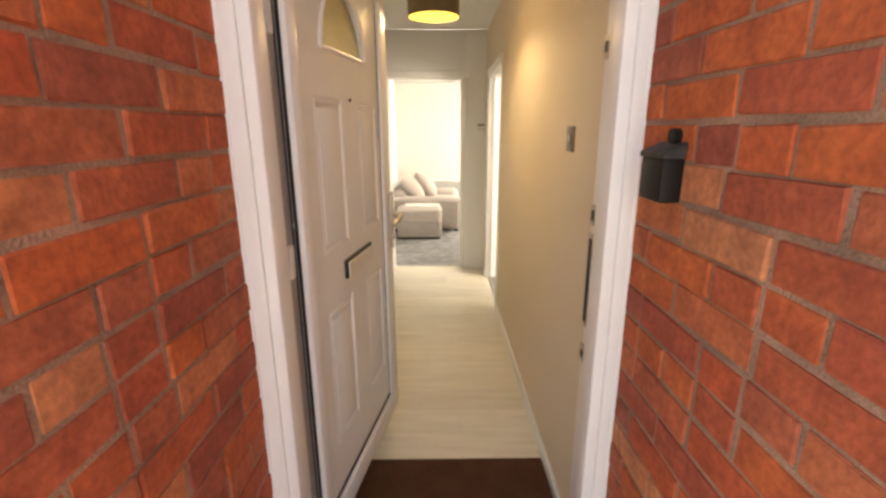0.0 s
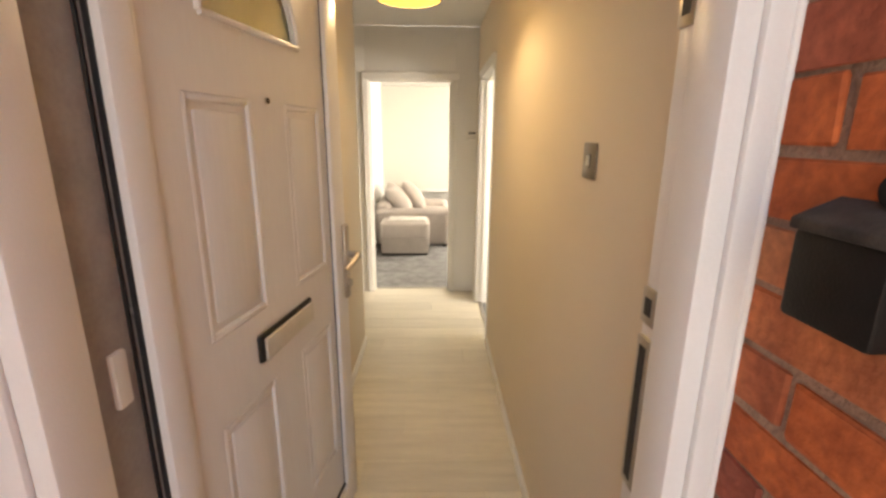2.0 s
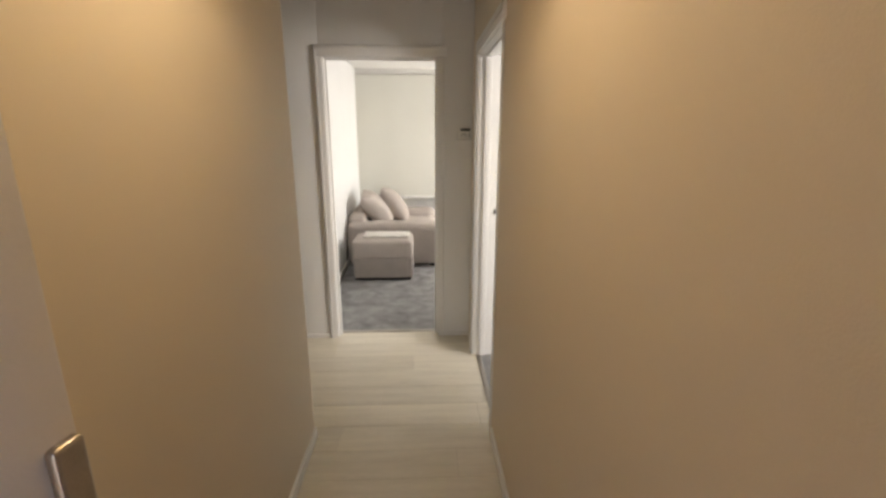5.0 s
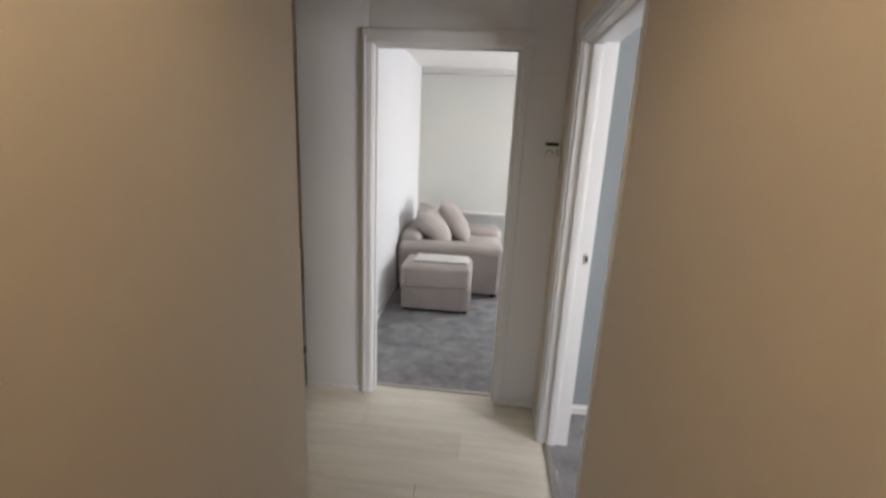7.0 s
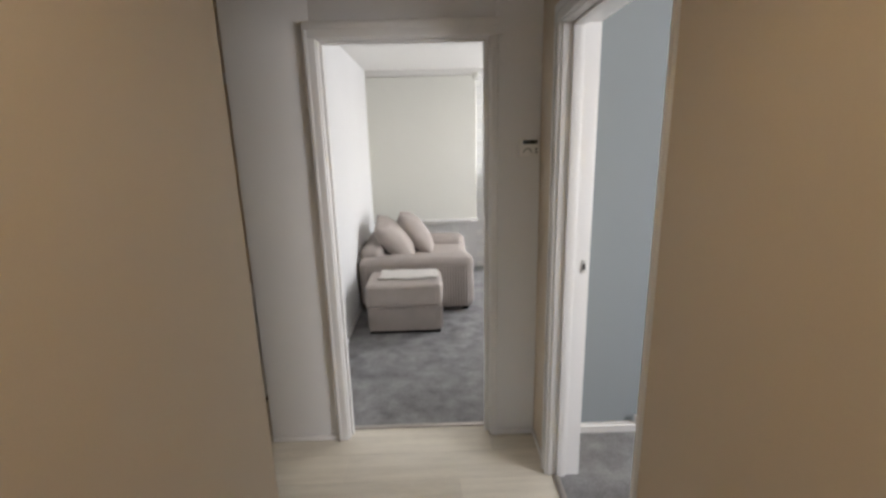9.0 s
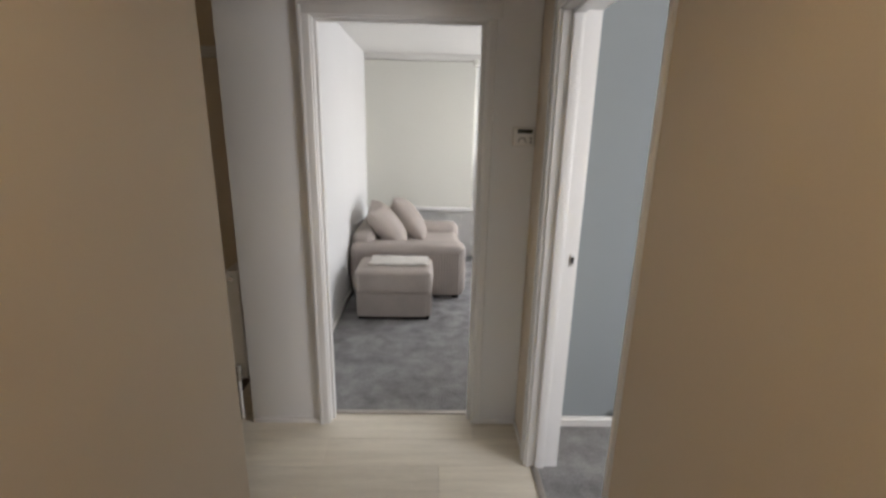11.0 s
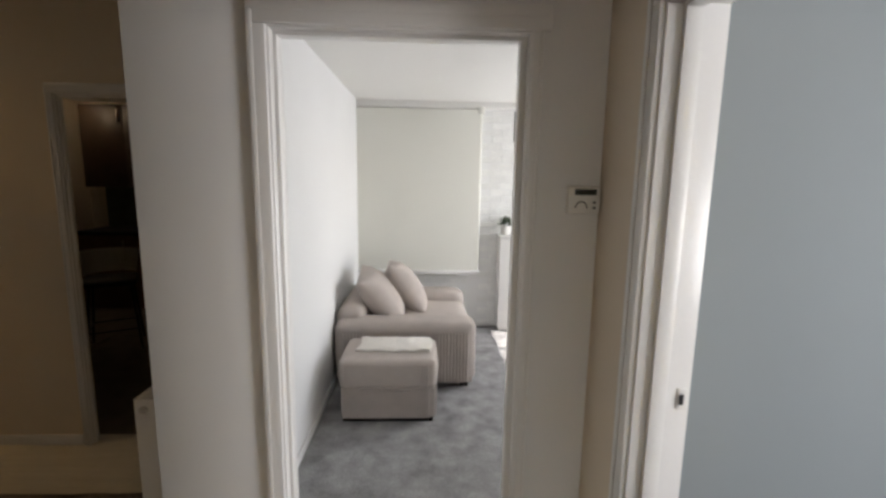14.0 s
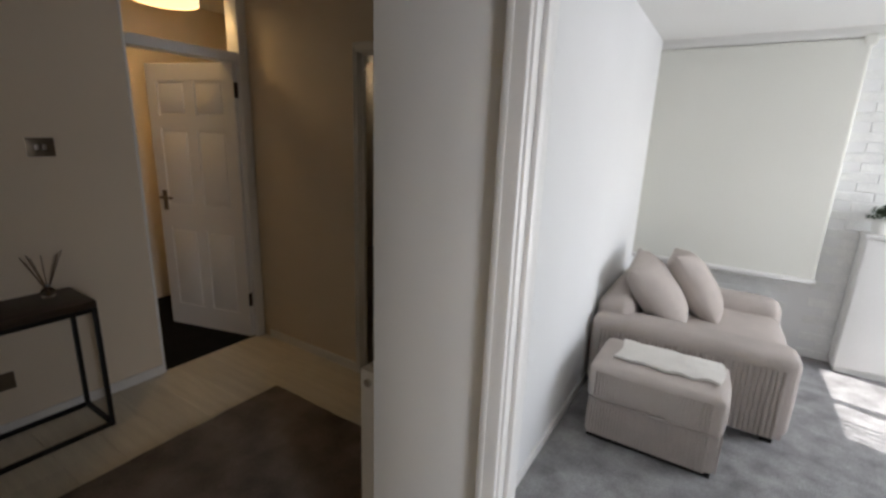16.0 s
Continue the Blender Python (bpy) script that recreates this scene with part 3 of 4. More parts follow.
# ---- porch ----
structure(boxes("ground", [(-60, 60, -80, FY0 - 0.05, -0.4, -0.12)], paving), "worn grey concrete path outside the door")
PY0L, PY0R = 0.22, -0.6
wl = structure(boxes("wall_porch_left", [(-0.55, -0.32, PY0L, 1.2, -0.12, 2.6)], mortar), "weathered red brick porch wall with grey mortar")
wr = structure(boxes("wall_porch_right", [(0.574, 0.9, PY0R, 1.115, -0.12, 3.4)], mortar), "orange-red brick porch wall with grey mortar")
structure(boxes("wall_front_left", [(-4.4, -0.55, 0.85, 1.1, -0.12, 2.6)], mortar), "front wall of the house")
structure(boxes("wall_front_right", [(0.9, 3.6, 0.85, 1.9, -0.12, 2.6)], mortar), "front wall of the house")
structure(boxes("wall_lintel", [(-0.316, 0.576, FY0 + 0.01, 1.2, 2.161, 2.6)], cool_paint), "white boarding over the front door")
structure(boxes("ceiling_porch", [(-4.4, 3.6, 0.7, 1.2, 2.6, 2.7)], cool_paint), "white porch soffit")

# lumpy bead of sealant where the frame meets the brick
for x, side in ((0.567, -1), (-0.315, 1)):
    bm = bmesh.new()
    rings = []
    for i in range(121):
        z = i * 2.1 / 120
        r = 0.0045 + 0.0010 * noise.noise(Vector((x * 9, 2, z * 7))) + 0.0007 * noise.noise(Vector((x * 9, 7, z * 45)))
        rings.append([bm.verts.new((x + side * r * math.cos(a), FACE[-side] - r * math.sin(a) - 0.0005, z)) for a in (-0.5, 0.2, 0.8, 1.4, 2.0, 2.7, 3.5)])
    for a, b in zip(rings, rings[1:]):
        for k in range(6):
            bm.faces.new((a[k], a[k + 1], b[k + 1], b[k]))
    bmesh.ops.recalc_face_normals(bm, faces=bm.faces)
    structure(mesh_object("trim_sealant", bm, upvc, True), "lumpy white sealant bead between frame and brick")

# wall box by the door
bm = bmesh.new()
vs = add_box(bm, 0.527, 0.571, 0.846, 0.944, 1.448, 1.478, 0.0)
for v in vs:
    if v.co.z > 1.46 and v.co.x < 0.55:
        v.co.z = 1.459
bmesh.ops.bevel(bm, geom=bm.edges[:], offset=0.003, segments=2, profile=0.5, affect="EDGES")
kb = [boxes("body", [(0.530, 0.571, 0.850, 0.940, 1.367, 1.449)], black_plastic, 0.005),
      mesh_object("lid", bm, box_dust, True),
      cyl("cap", (0.556, 0.884, 1.488), (0.573, 0.884, 1.488), 0.014, black_plastic)]
thing("wall_box", kb, "small black weathered box fixed to the brick", "wall box", (0.572, 0.9, 1.367))


# ---- hall fittings ----
def pendant(at, r, h, outer_mat, glow_mat, label, ceiling):
    x, y, z = at
    sh = lathe("shade", [(r - 0.004, 0.012), (r - 0.004, h - 0.002), (r, h), (r, 0), (r - 0.004, 0.0)], outer_mat, at, 40)
    df = cyl("diffuser", (x, y, z + 0.004), (x, y, z + 0.010), r - 0.003, glow_mat, n=40)
    df.visible_shadow = False
    cd = cyl("cable", (x, y, z + h), (x, y, ceiling - 0.03), 0.004, white_plastic, n=8)
    rs = lathe("ceiling_rose", [(0.0001, -0.032), (0.03, -0.03), (0.045, -0.012), (0.048, 0.0)], white_plastic, (x, y, ceiling))
    tp = cyl("spider", (x, y, z + h - 0.006), (x, y, z + h), r * 0.3, white_plastic, n=16)
    return thing("pendant_lamp", [sh, df, cd, rs, tp], label, "ceiling lamp", (x, y, ceiling), "drum pendant lamps")


pendant((0.1, 2.6, 2.068), 0.135, 0.15, shade_outer, shade_glow, "lit drum pendant with a yellow glowing diffuser", CZ)
pendant((-3.36, 5.68, 2.345), 0.20, 0.16, lobby_glow, lobby_glow, "lit cream drum pendant in the lobby", CZ + 0.14)


def wall_switch(m, label, gangs=1, rockers=True):
    w = 0.09 if gangs == 1 else 0.112
    pl = boxes("plate", [(-w / 2, w / 2, -0.006, 0, -0.045, 0.045)], switch_metal, 0.002)
    parts = [pl]
    if rockers:
        for i in range(gangs):
            u = (i - (gangs - 1) / 2) * 0.03
            parts.append(boxes("rocker_surround", [(u - 0.0115, u + 0.0115, -0.0072, -0.005, -0.0165, 0.0165)], black_plastic, 0.0006))
            parts.append(boxes("rocker", [(u - 0.0085, u + 0.0085, -0.0105, -0.006, -0.0135, 0.0135)], satin_steel, 0.0015))
    e = new("wall_switch" if rockers else "wall_socket")
    for p in parts:
        p.parent = e
    e.matrix_world = m
    return tagged(e, label, "light switch" if rockers else "socket")


wall_switch(pose(XR, 1.711, 1.466, 0, 0, -90), "bronze metal light switch with a single rocker")
wall_switch(pose(WX, 4.766, 1.424, 0, 0, 90), "dark metal double light switch", 2)
wall_switch(pose(WX, 4.448, 0.282, 0, 0, 90), "dark metal double socket low on the wall", 2, False)

tb = boxes("body", [(0.503, 0.603, YF - 0.024, YF, 1.477, 1.561)], white_plastic, 0.006)
td = boxes("display", [(0.522, 0.589, YF - 0.0265, YF - 0.023, 1.534, 1.552)], display, 0.001)
bm = bmesh.new()
for i in range(10):
    a0, a1 = math.pi * i / 10, math.pi * (i + 1) / 10
    add_cyl(bm, (0.544 + 0.018 * math.cos(a0), YF - 0.0245, 1.494 + 0.02 * math.sin(a0)), (0.544 + 0.018 * math.cos(a1), YF - 0.0245, 1.494 + 0.02 * math.sin(a1)), 0.0022, n=6)
ta = mesh_object("dial_arc", bm, grey_plastic, True)
tk = boxes("button", [(0.579, 0.589, YF - 0.0265, YF - 0.023, 1.492, 1.500), (0.579, 0.589, YF - 0.0265, YF - 0.023, 1.508, 1.516)], grey_plastic, 0.001)
thing("thermostat", [tb, td, ta, tk], "white wall thermostat with a dark display", "thermostat", (0.553, YF, 1.477))

# ---- wide hall ----
# radiator on the side wall
bm = bmesh.new()
RY0, RY1 = 4.882, 5.68
add_box(bm, RX - 0.098, RX - 0.088, RY0, RY1, 0.235, 0.815, 0.004, 2)
add_box(bm, RX - 0.042, RX - 0.034, RY0, RY1, 0.235, 0.815, 0.003, 2)
y = RY0 + 0.03
while y < RY1 - 0.03:
    add_box(bm, RX - 0.102, RX - 0.086, y, y + 0.016, 0.26, 0.79, 0.006, 1)
    y += 0.033
pn = mesh_object("panel", bm, gloss_white, True)
bm = bmesh.new()
add_box(bm, RX - 0.100, RX - 0.032, RY0 - 0.003, RY0 + 0.002, 0.232, 0.832, 0.0015, 1)
add_box(bm, RX - 0.100, RX - 0.032, RY1 - 0.002, RY1 + 0.003, 0.232, 0.832, 0.0015, 1)
for i in range(5):
    add_box(bm, RX - 0.098 + i * 0.0145, RX - 0.091 + i * 0.0145, RY0, RY1, 0.822, 0.832)
for i in range(20):
    add_box(bm, RX - 0.098, RX - 0.034, RY0 + 0.02 + i * 0.039, RY0 + 0.026 + i * 0.039, 0.824, 0.830)
gr = mesh_object("top_grille", bm, gloss_white)
bl = cyl("bleed_valve", (RX - 0.066, RY0 - 0.012, 0.795), (RX - 0.066, RY0 + 0.002, 0.795), 0.013, chrome)
br = boxes("bracket", [(RX - 0.035, RX + 0.0, 5.03, 5.06, 0.4, 0.7)], gloss_white)
br2 = boxes("bracket", [(RX - 0.035, RX + 0.0, 5.53, 5.56, 0.4, 0.7)], gloss_white)
bm = bmesh.new()
add_cyl(bm, (RX - 0.066, RY0 - 0.005, 0.262), (RX - 0.066, RY0 - 0.035, 0.262), 0.011)
add_cyl(bm, (RX - 0.066, RY0 - 0.03, 0.235), (RX - 0.066, RY0 - 0.03, 0.30), 0.014)
add_cyl(bm, (RX - 0.066, RY0 - 0.03, 0.30), (RX - 0.066, RY0 - 0.03, 0.325), 0.017)
vl = mesh_object("valve", bm, chrome, True)
pp = cyl("pipe", (RX - 0.066, RY0 - 0.03, 0.0), (RX - 0.066, RY0 - 0.03, 0.24), 0.0085, white_plastic)
thing("radiator", [pn, gr, bl, br, br2, vl, pp], "white double-panel radiator with a chrome valve", "radiator", (RX - 0.05, 5.3, 0))

# console table
TX0, TX1, TY0, TY1, TZ = WX + 0.015, -2.56, 3.77, 4.78, 0.70
top = boxes("table_top", [(TX0, TX1, TY0, TY1, TZ - 0.035, TZ)], walnut, 0.003)
tp = [top]
b = 0.021
for x in (TX0, TX1 - b):
    for y in (TY0, TY1 - b):
        tp.append(boxes("leg", [(x, x + b, y, y + b, 0.0, TZ - 0.036)], black_metal, 0.002))
for x in (TX0, TX1 - b):
    tp.append(boxes("rail", [(x, x + b, TY0 + b, TY1 - b, 0.0, b), ], black_metal, 0.002))
for y in (TY0, TY1 - b):
    tp.append(boxes("rail", [(TX0 + b, TX1 - b, y, y + b, 0.0, b)], black_metal, 0.002))
tp.append(boxes("rail", [(TX0 + b, TX1 - b, TY0, TY0 + b, TZ - 0.06, TZ - 0.036), (TX0 + b, TX1 - b, TY1 - b, TY1, TZ - 0.06, TZ - 0.036), (TX1 - b, TX1, TY0 + b, TY1 - b, TZ - 0.058, TZ - 0.036)], black_metal, 0.002))
thing("console_table", tp, "narrow console table, dark wood top on black metal frame", "console table", (-2.82, 4.4, 0))
# reed diffuser and a white bowl on it
dj = lathe("jar", [(0.0001, 0.0), (0.027, 0.001), (0.030, 0.008), (0.030, 0.03), (0.022, 0.042), (0.013, 0.048), (0.013, 0.062), (0.010, 0.062), (0.010, 0.05), (0.0001, 0.045)], clear_glass, (-2.79, 4.665, TZ))
dc = cyl("collar", (-2.79, 4.665, TZ + 0.05), (-2.79, 4.665, TZ + 0.068), 0.014, chrome)
bm = bmesh.new()
for i in range(9):
    a = random.uniform(0, 6.28)
    s = random.uniform(0.03, 0.085)
    add_cyl(bm, (-2.79 - math.cos(a) * 0.006, 4.665 - math.sin(a) * 0.006, TZ + 0.01), (-2.79 + math.cos(a) * s, 4.665 + math.sin(a) * s, TZ + random.uniform(0.19, 0.225)), 0.0022, n=6)
dr = mesh_object("reed", bm, reed)
thing("reed_diffuser", [dj, dc, dr], "glass reed diffuser with brown sticks", "diffuser", (-2.79, 4.665, TZ))
bowl = lathe("bowl", [(0.0001, 0.004), (0.03, 0.0), (0.05, 0.02), (0.062, 0.05), (0.059, 0.05), (0.047, 0.022), (0.028, 0.006), (0.0001, 0.006)], white_plastic, (-2.79, 4.43, TZ))
tagged(bowl, "small white bowl on the console table", "bowl")

# rug
bm = bmesh.new()
RUG = (-2.2, -0.98, 3.93, 5.515)
bmesh.ops.create_grid(bm, x_segments=60, y_segments=70, size=0.5)
for v in bm.verts:
    x = RUG[0] + (v.co.x + 0.5) * (RUG[1] - RUG[0])
    y = RUG[2] + (v.co.y + 0.5) * (RUG[3] - RUG[2])
    e = min(v.co.x + 0.5, 0.5 - v.co.x, v.co.y + 0.5, 0.5 - v.co.y)
    v.co = Vector((x, y, 0.001 + 0.018 * min(1, e / 0.012) + 0.005 * noise.noise(Vector((x * 9, y * 9, 0)))))
rug_ob = mesh_object("rug", bm, rug_pile, True)
tagged(rug_ob, "grey-brown shaggy rug on the pale laminate", "rug")

# ---- living room ----
def soft_box(name, x0, x1, y0, y1, z0, z1, r, mat, puff=0.0, lump=0.004, cuts=10):
    """A padded block: rounded edges, gently bulging faces and a little unevenness."""
    bm = bmesh.new()
    bmesh.ops.create_cube(bm, size=2.0)
    bmesh.ops.subdivide_edges(bm, edges=bm.edges[:], cuts=cuts, use_grid_fill=True)
    c = Vector(((x0 + x1) / 2, (y0 + y1) / 2, (z0 + z1) / 2))
    h = Vector(((x1 - x0) / 2, (y1 - y0) / 2, (z1 - z0) / 2))
    for v in bm.verts:
        p = Vector([math.copysign(abs(q) ** 0.72, q) for q in v.co])
        q = Vector((p.x * h.x, p.y * h.y, p.z * h.z))
        core = Vector([max(-(h[i] - r), min(h[i] - r, q[i])) for i in range(3)])
        d = q - core
        if d.length > 1e-6:
            d = d.normalized() * min(d.length, r) if max(abs(d.x), abs(d.y), abs(d.z)) < r * 0.999 else d.normalized() * r
        q = core + d
        for i in range(3):
            j, k = (i + 1) % 3, (i + 2) % 3
            if abs(p[i]) > 0.98:
                q[i] += math.copysign(puff * (1 - p[j] ** 2) * (1 - p[k] ** 2), p[i])
        q += Vector((1, 1, 1)) * lump * noise.noise((c + q) * 7)
        v.co = c + q
    return mesh_object(name, bm, mat, True)


def ribs(name, start, step, count, up, normal, radius, mat):
    """Corduroy ribs standing up a face, as thin half-round strips."""
    bm = bmesh.new()
    s, d, n = Vector(start), Vector(step), Vector(normal)
    u = Vector(up)
    side = d.normalized()
    for i in range(count):
        p = s + d * i
        prof = [p + side * (radius * math.cos(a)) + n * (radius * 0.9 * math.sin(a)) for a in (0, math.pi * 0.25, math.pi * 0.5, math.pi * 0.75, math.pi)]
        lo = [bm.verts.new(q) for q in prof]
        hi = [bm.verts.new(q + u) for q in prof]
        for k in range(4):
            bm.faces.new((lo[k], lo[k + 1], hi[k + 1], hi[k]))
    bmesh.ops.recalc_face_normals(bm, faces=bm.faces)
    return mesh_object(name, bm, mat, True)


AX0, AX1, AY0, AY1 = -0.606, 0.447, 6.64, 7.82
ch = [
    soft_box("base", AX0 + 0.02, AX1 - 0.015, AY0 + 0.015, AY1 - 0.015, 0.035, 0.30, 0.02, cord, 0.0, 0.002),
    soft_box("arm", AX0, AX1, AY0, AY0 + 0.25, 0.05, 0.515, 0.055, cord, 0.008, 0.005, 14),
    soft_box("arm", AX0, AX1 - 0.02, AY1 - 0.24, AY1, 0.05, 0.525, 0.085, cord, 0.01, 0.005, 14),
    soft_box("seat_cushion", AX0 + 0.2, AX1 - 0.03, AY0 + 0.24, AY1 - 0.23, 0.25, 0.435, 0.05, cord_light, 0.025, 0.005, 14),
    soft_box("back", AX0 - 0.012, AX0 + 0.21, AY0 + 0.12, AY1 - 0.1, 0.06, 0.60, 0.08, cord, 0.015, 0.006, 14),
    ribs("rib", (AX0 + 0.06, AY0 - 0.004, 0.06), (0.0245, 0, 0), 39, (0, 0, 0.38), (0, -1, 0), 0.0112, cord),
    ribs("rib", (AX1 - 0.008, AY0 + 0.27, 0.06), (0, 0.0245, 0), 27, (0, 0, 0.20), (1, 0, 0), 0.0112, cord),
]
for x in (AX0 + 0.08, AX1 - 0.08):
    for y in (AY0 + 0.07, AY1 - 0.07):
        ch.append(boxes("foot", [(x - 0.03, x + 0.03, y - 0.03, y + 0.03, 0.004, 0.05)], black_plastic, 0.003))
thing("armchair", ch, "wide beige-grey corduroy snuggle armchair by the wall", "armchair", (-0.05, 7.0, 0.004))


def pillow(m, w, h, t, mat, label):
    bm = bmesh.new()
    bmesh.ops.create_cube(bm, size=2.0)
    bmesh.ops.subdivide_edges(bm, edges=bm.edges[:], cuts=12, use_grid_fill=True)
    for v in bm.verts:
        x, y, z = v.co
        k = (max(0.0, 1 - abs(x) ** 2.6) * max(0.0, 1 - abs(y) ** 2.6)) ** 0.45
        pinch = 1 - 0.07 * (1 - abs(x)) * abs(y) - 0.07 * (1 - abs(y)) * abs(x)
        v.co = Vector((x * w / 2 * pinch, y * h / 2 * pinch, z * t / 2 * (0.10 + 0.90 * k) + 0.008 * noise.noise(Vector((x * 2.2, y * 2.2, z + w * 9)))))
    ob = mesh_object("scatter_cushion", bm, mat, True)
    ob.matrix_world = m
    return tagged(ob, label, "cushion", "scatter cushions")


pillow(pose(-0.305, 7.10, 0.605, 0, 50, 0) @ pose(0, 0, 0, 0, 0, 7), 0.51, 0.50, 0.25, cord_light, "plump beige-grey scatter cushion leaning on the armchair's back")
pillow(pose(-0.11, 7.37, 0.62, 0, 54, 8) @ pose(0, 0, 0, 0, 0, -6), 0.51, 0.50, 0.25, cord_light, "plump beige-grey scatter cushion leaning in the armchair")

OX0, OX1, OY0, OY1 = -0.482, 0.145, 6.155, 6.58
ot = [
    soft_box("base", OX0 + 0.006, OX1 - 0.006, OY0 + 0.006, OY1 - 0.006, 0.028, 0.245, 0.022, cord, 0.004, 0.003, 10),
    soft_box("lid", OX0, OX1, OY0, OY1, 0.232, 0.43, 0.034, cord_light, 0.010, 0.004, 14),
    ribs("rib", (OX0 + 0.03, OY0 + 0.004, 0.035), (0.0155, 0, 0), 36, (0, 0, 0.195), (0, -1, 0), 0.0072, cord),
    ribs("rib", (OX1 - 0.004, OY0 + 0.03, 0.035), (0, 0.0155, 0), 23, (0, 0, 0.195), (1, 0, 0), 0.0072, cord),
    ribs("rib", (OX0 + 0.04, OY0 - 0.004, 0.262), (0.0155, 0, 0), 35, (0, 0, 0.135), (0, -1, 0), 0.0072, cord_light),
    # black inset block stands in for the contact shadow under the base
    boxes("plinth", [(OX0 + 0.02, OX1 - 0.02, OY0 + 0.02, OY1 - 0.02, 0.004, 0.04)], black_plastic, 0.003),
]
thing("footstool", ot, "beige-grey corduroy storage footstool before the armchair", "footstool", (-0.16, 6.33, 0.004))
# folded throw
bm = bmesh.new()
bmesh.ops.create_grid(bm, x_segments=40, y_segments=22, size=0.5)
for v in bm.verts:
    u, w = v.co.x + 0.5, v.co.y + 0.5
    x = -0.39 + u * 0.49 + 0.02 * math.sin(w * 3)
    y = 6.275 + w * 0.25 - 0.02 * noise.noise(Vector((u * 5, 3, 1))) * (1 - w) * 2
    v.co = Vector((x, y, 0.443 + 0.012 * (1 - (2 * u - 1) ** 4) * (1 - (2 * w - 1) ** 4) + 0.006 * noise.noise(Vector((u * 7, w * 4, 5)))))
r = bmesh.ops.extrude_face_region(bm, geom=bm.faces[:])
bmesh.ops.translate(bm, verts=[v for v in r["geom"] if isinstance(v, bmesh.types.BMVert)], vec=(0, 0, 0.012))
bmesh.ops.recalc_face_normals(bm, faces=bm.faces)
tagged(mesh_object("folded_throw", bm, throw_fabric, True), "cream folded throw lying on the footstool", "throw")

# beige panel standing proud of the white brick wall, with a shelf along its foot
BX1, BZ0, BTOP = 0.612, 0.645, 2.268
bm = bmesh.new()
add_box(bm, LX - 0.01, BX1, LY - 0.12, LY + 0.01, BZ0, BTOP)
edge = [e for e in bm.edges if all(v.co.x > BX1 - 1e-4 and v.co.y < LY - 0.11 for v in e.verts) or all(v.co.z > BTOP - 1e-4 and v.co.y < LY - 0.11 for v in e.verts)]
bmesh.ops.bevel(bm, geom=edge, offset=0.025, segments=5, profile=0.5, affect="EDGES")
structure(mesh_object("wall_panel", bm, beige_paint, True), "pale beige painted panel on the white brick wall")
structure(boxes("trim_corner", [(BX1 - 0.045, BX1 + 0.022, LY - 0.135, LY - 0.004, BTOP - 0.05, BTOP + 0.022)], beige_paint, 0.018, 4), "rounded beige cap on the panel's upper corner")
structure(boxes("trim_shelf", [(LX, BX1 + 0.006, LY - 0.14, LY - 0.002, BZ0 - 0.035, BZ0 - 0.002)], gloss_white, 0.006), "narrow white shelf below the beige panel")
structure(boxes("trim_cornice", [(LX, LX1, LY - 0.112, LY - 0.003, BTOP + 0.003, LZ + 0.004)], ceiling_paint, 0.004), "white plaster cornice along the far wall")

# white cabinet with a plant
CX, CY = 0.812, 7.92
cb = [boxes("carcass", [(CX, 1.80, CY + 0.02, LY - 0.008, 0.05, 0.995)], gloss_white, 0.004),
      boxes("top", [(CX - 0.01, 1.81, CY - 0.005, LY - 0.008, 0.995, 1.02)], gloss_white, 0.004),
      boxes("door", [(CX + 0.006, 1.302, CY, CY + 0.018, 0.07, 0.985)], gloss_white, 0.003),
      boxes("door", [(1.308, 1.794, CY, CY + 0.018, 0.07, 0.985)], gloss_white, 0.003),
      boxes("plinth", [(CX + 0.02, 1.78, CY + 0.05, LY - 0.01, 0.004, 0.05)], gloss_white)]
thing("cabinet", cb, "plain white cabinet standing before the white brick wall", "cabinet", (1.3, 8.0, 0.004))
PX, PY, PZ = 0.885, 8.01, 1.02
pot = lathe("pot", [(0.0001, 0.0), (0.042, 0.0), (0.058, 0.095), (0.054, 0.095), (0.040, 0.01), (0.0001, 0.085)], white_plastic, (PX, PY, PZ))
bm = bmesh.new()
for i in range(260):
    a, e = random.uniform(0, 6.28), random.uniform(-0.25, 1.5)
    rr = random.uniform(0.035, 0.095)
    p = Vector((PX + rr * math.cos(a) * math.cos(e), PY + rr * math.sin(a) * math.cos(e), PZ + 0.115 + rr * 0.8 * math.sin(e)))
    m = Matrix.Translation(p) @ Euler((random.uniform(-1, 1), random.uniform(-1, 1), random.uniform(0, 6.28))).to_matrix().to_4x4()
    q = [m @ Vector(c) for c in ((-0.015, 0, 0), (0, -0.007, 0.002), (0.015, 0, 0.004), (0, 0.007, 0.002))]
    bm.faces.new([bm.verts.new(c) for c in q])
lv = mesh_object("leaves", bm, leaf_green)
thing("potted_plant", [pot, lv], "small bushy green plant in a white pot", "plant", (PX, PY, PZ))

# right-hand window with upright blind slats
wf = []
wx = LX1 + 0.12
wf.append(boxes("frame", [(wx - 0.03, wx + 0.03, WYA, WYA + 0.05, WZA, WZB), (wx - 0.03, wx + 0.03, WYB - 0.05, WYB, WZA, WZB), (wx - 0.03, wx + 0.03, WYA + 0.05, WYB - 0.05, WZA, WZA + 0.05), (wx - 0.03, wx + 0.03, WYA + 0.05, WYB - 0.05, WZB - 0.05, WZB),
                            (wx - 0.03, wx + 0.03, 6.92, 6.98, WZA + 0.05, WZB - 0.05), (wx - 0.03, wx + 0.03, 7.46, 7.52, WZA + 0.05, WZB - 0.05)], upvc, 0.004))
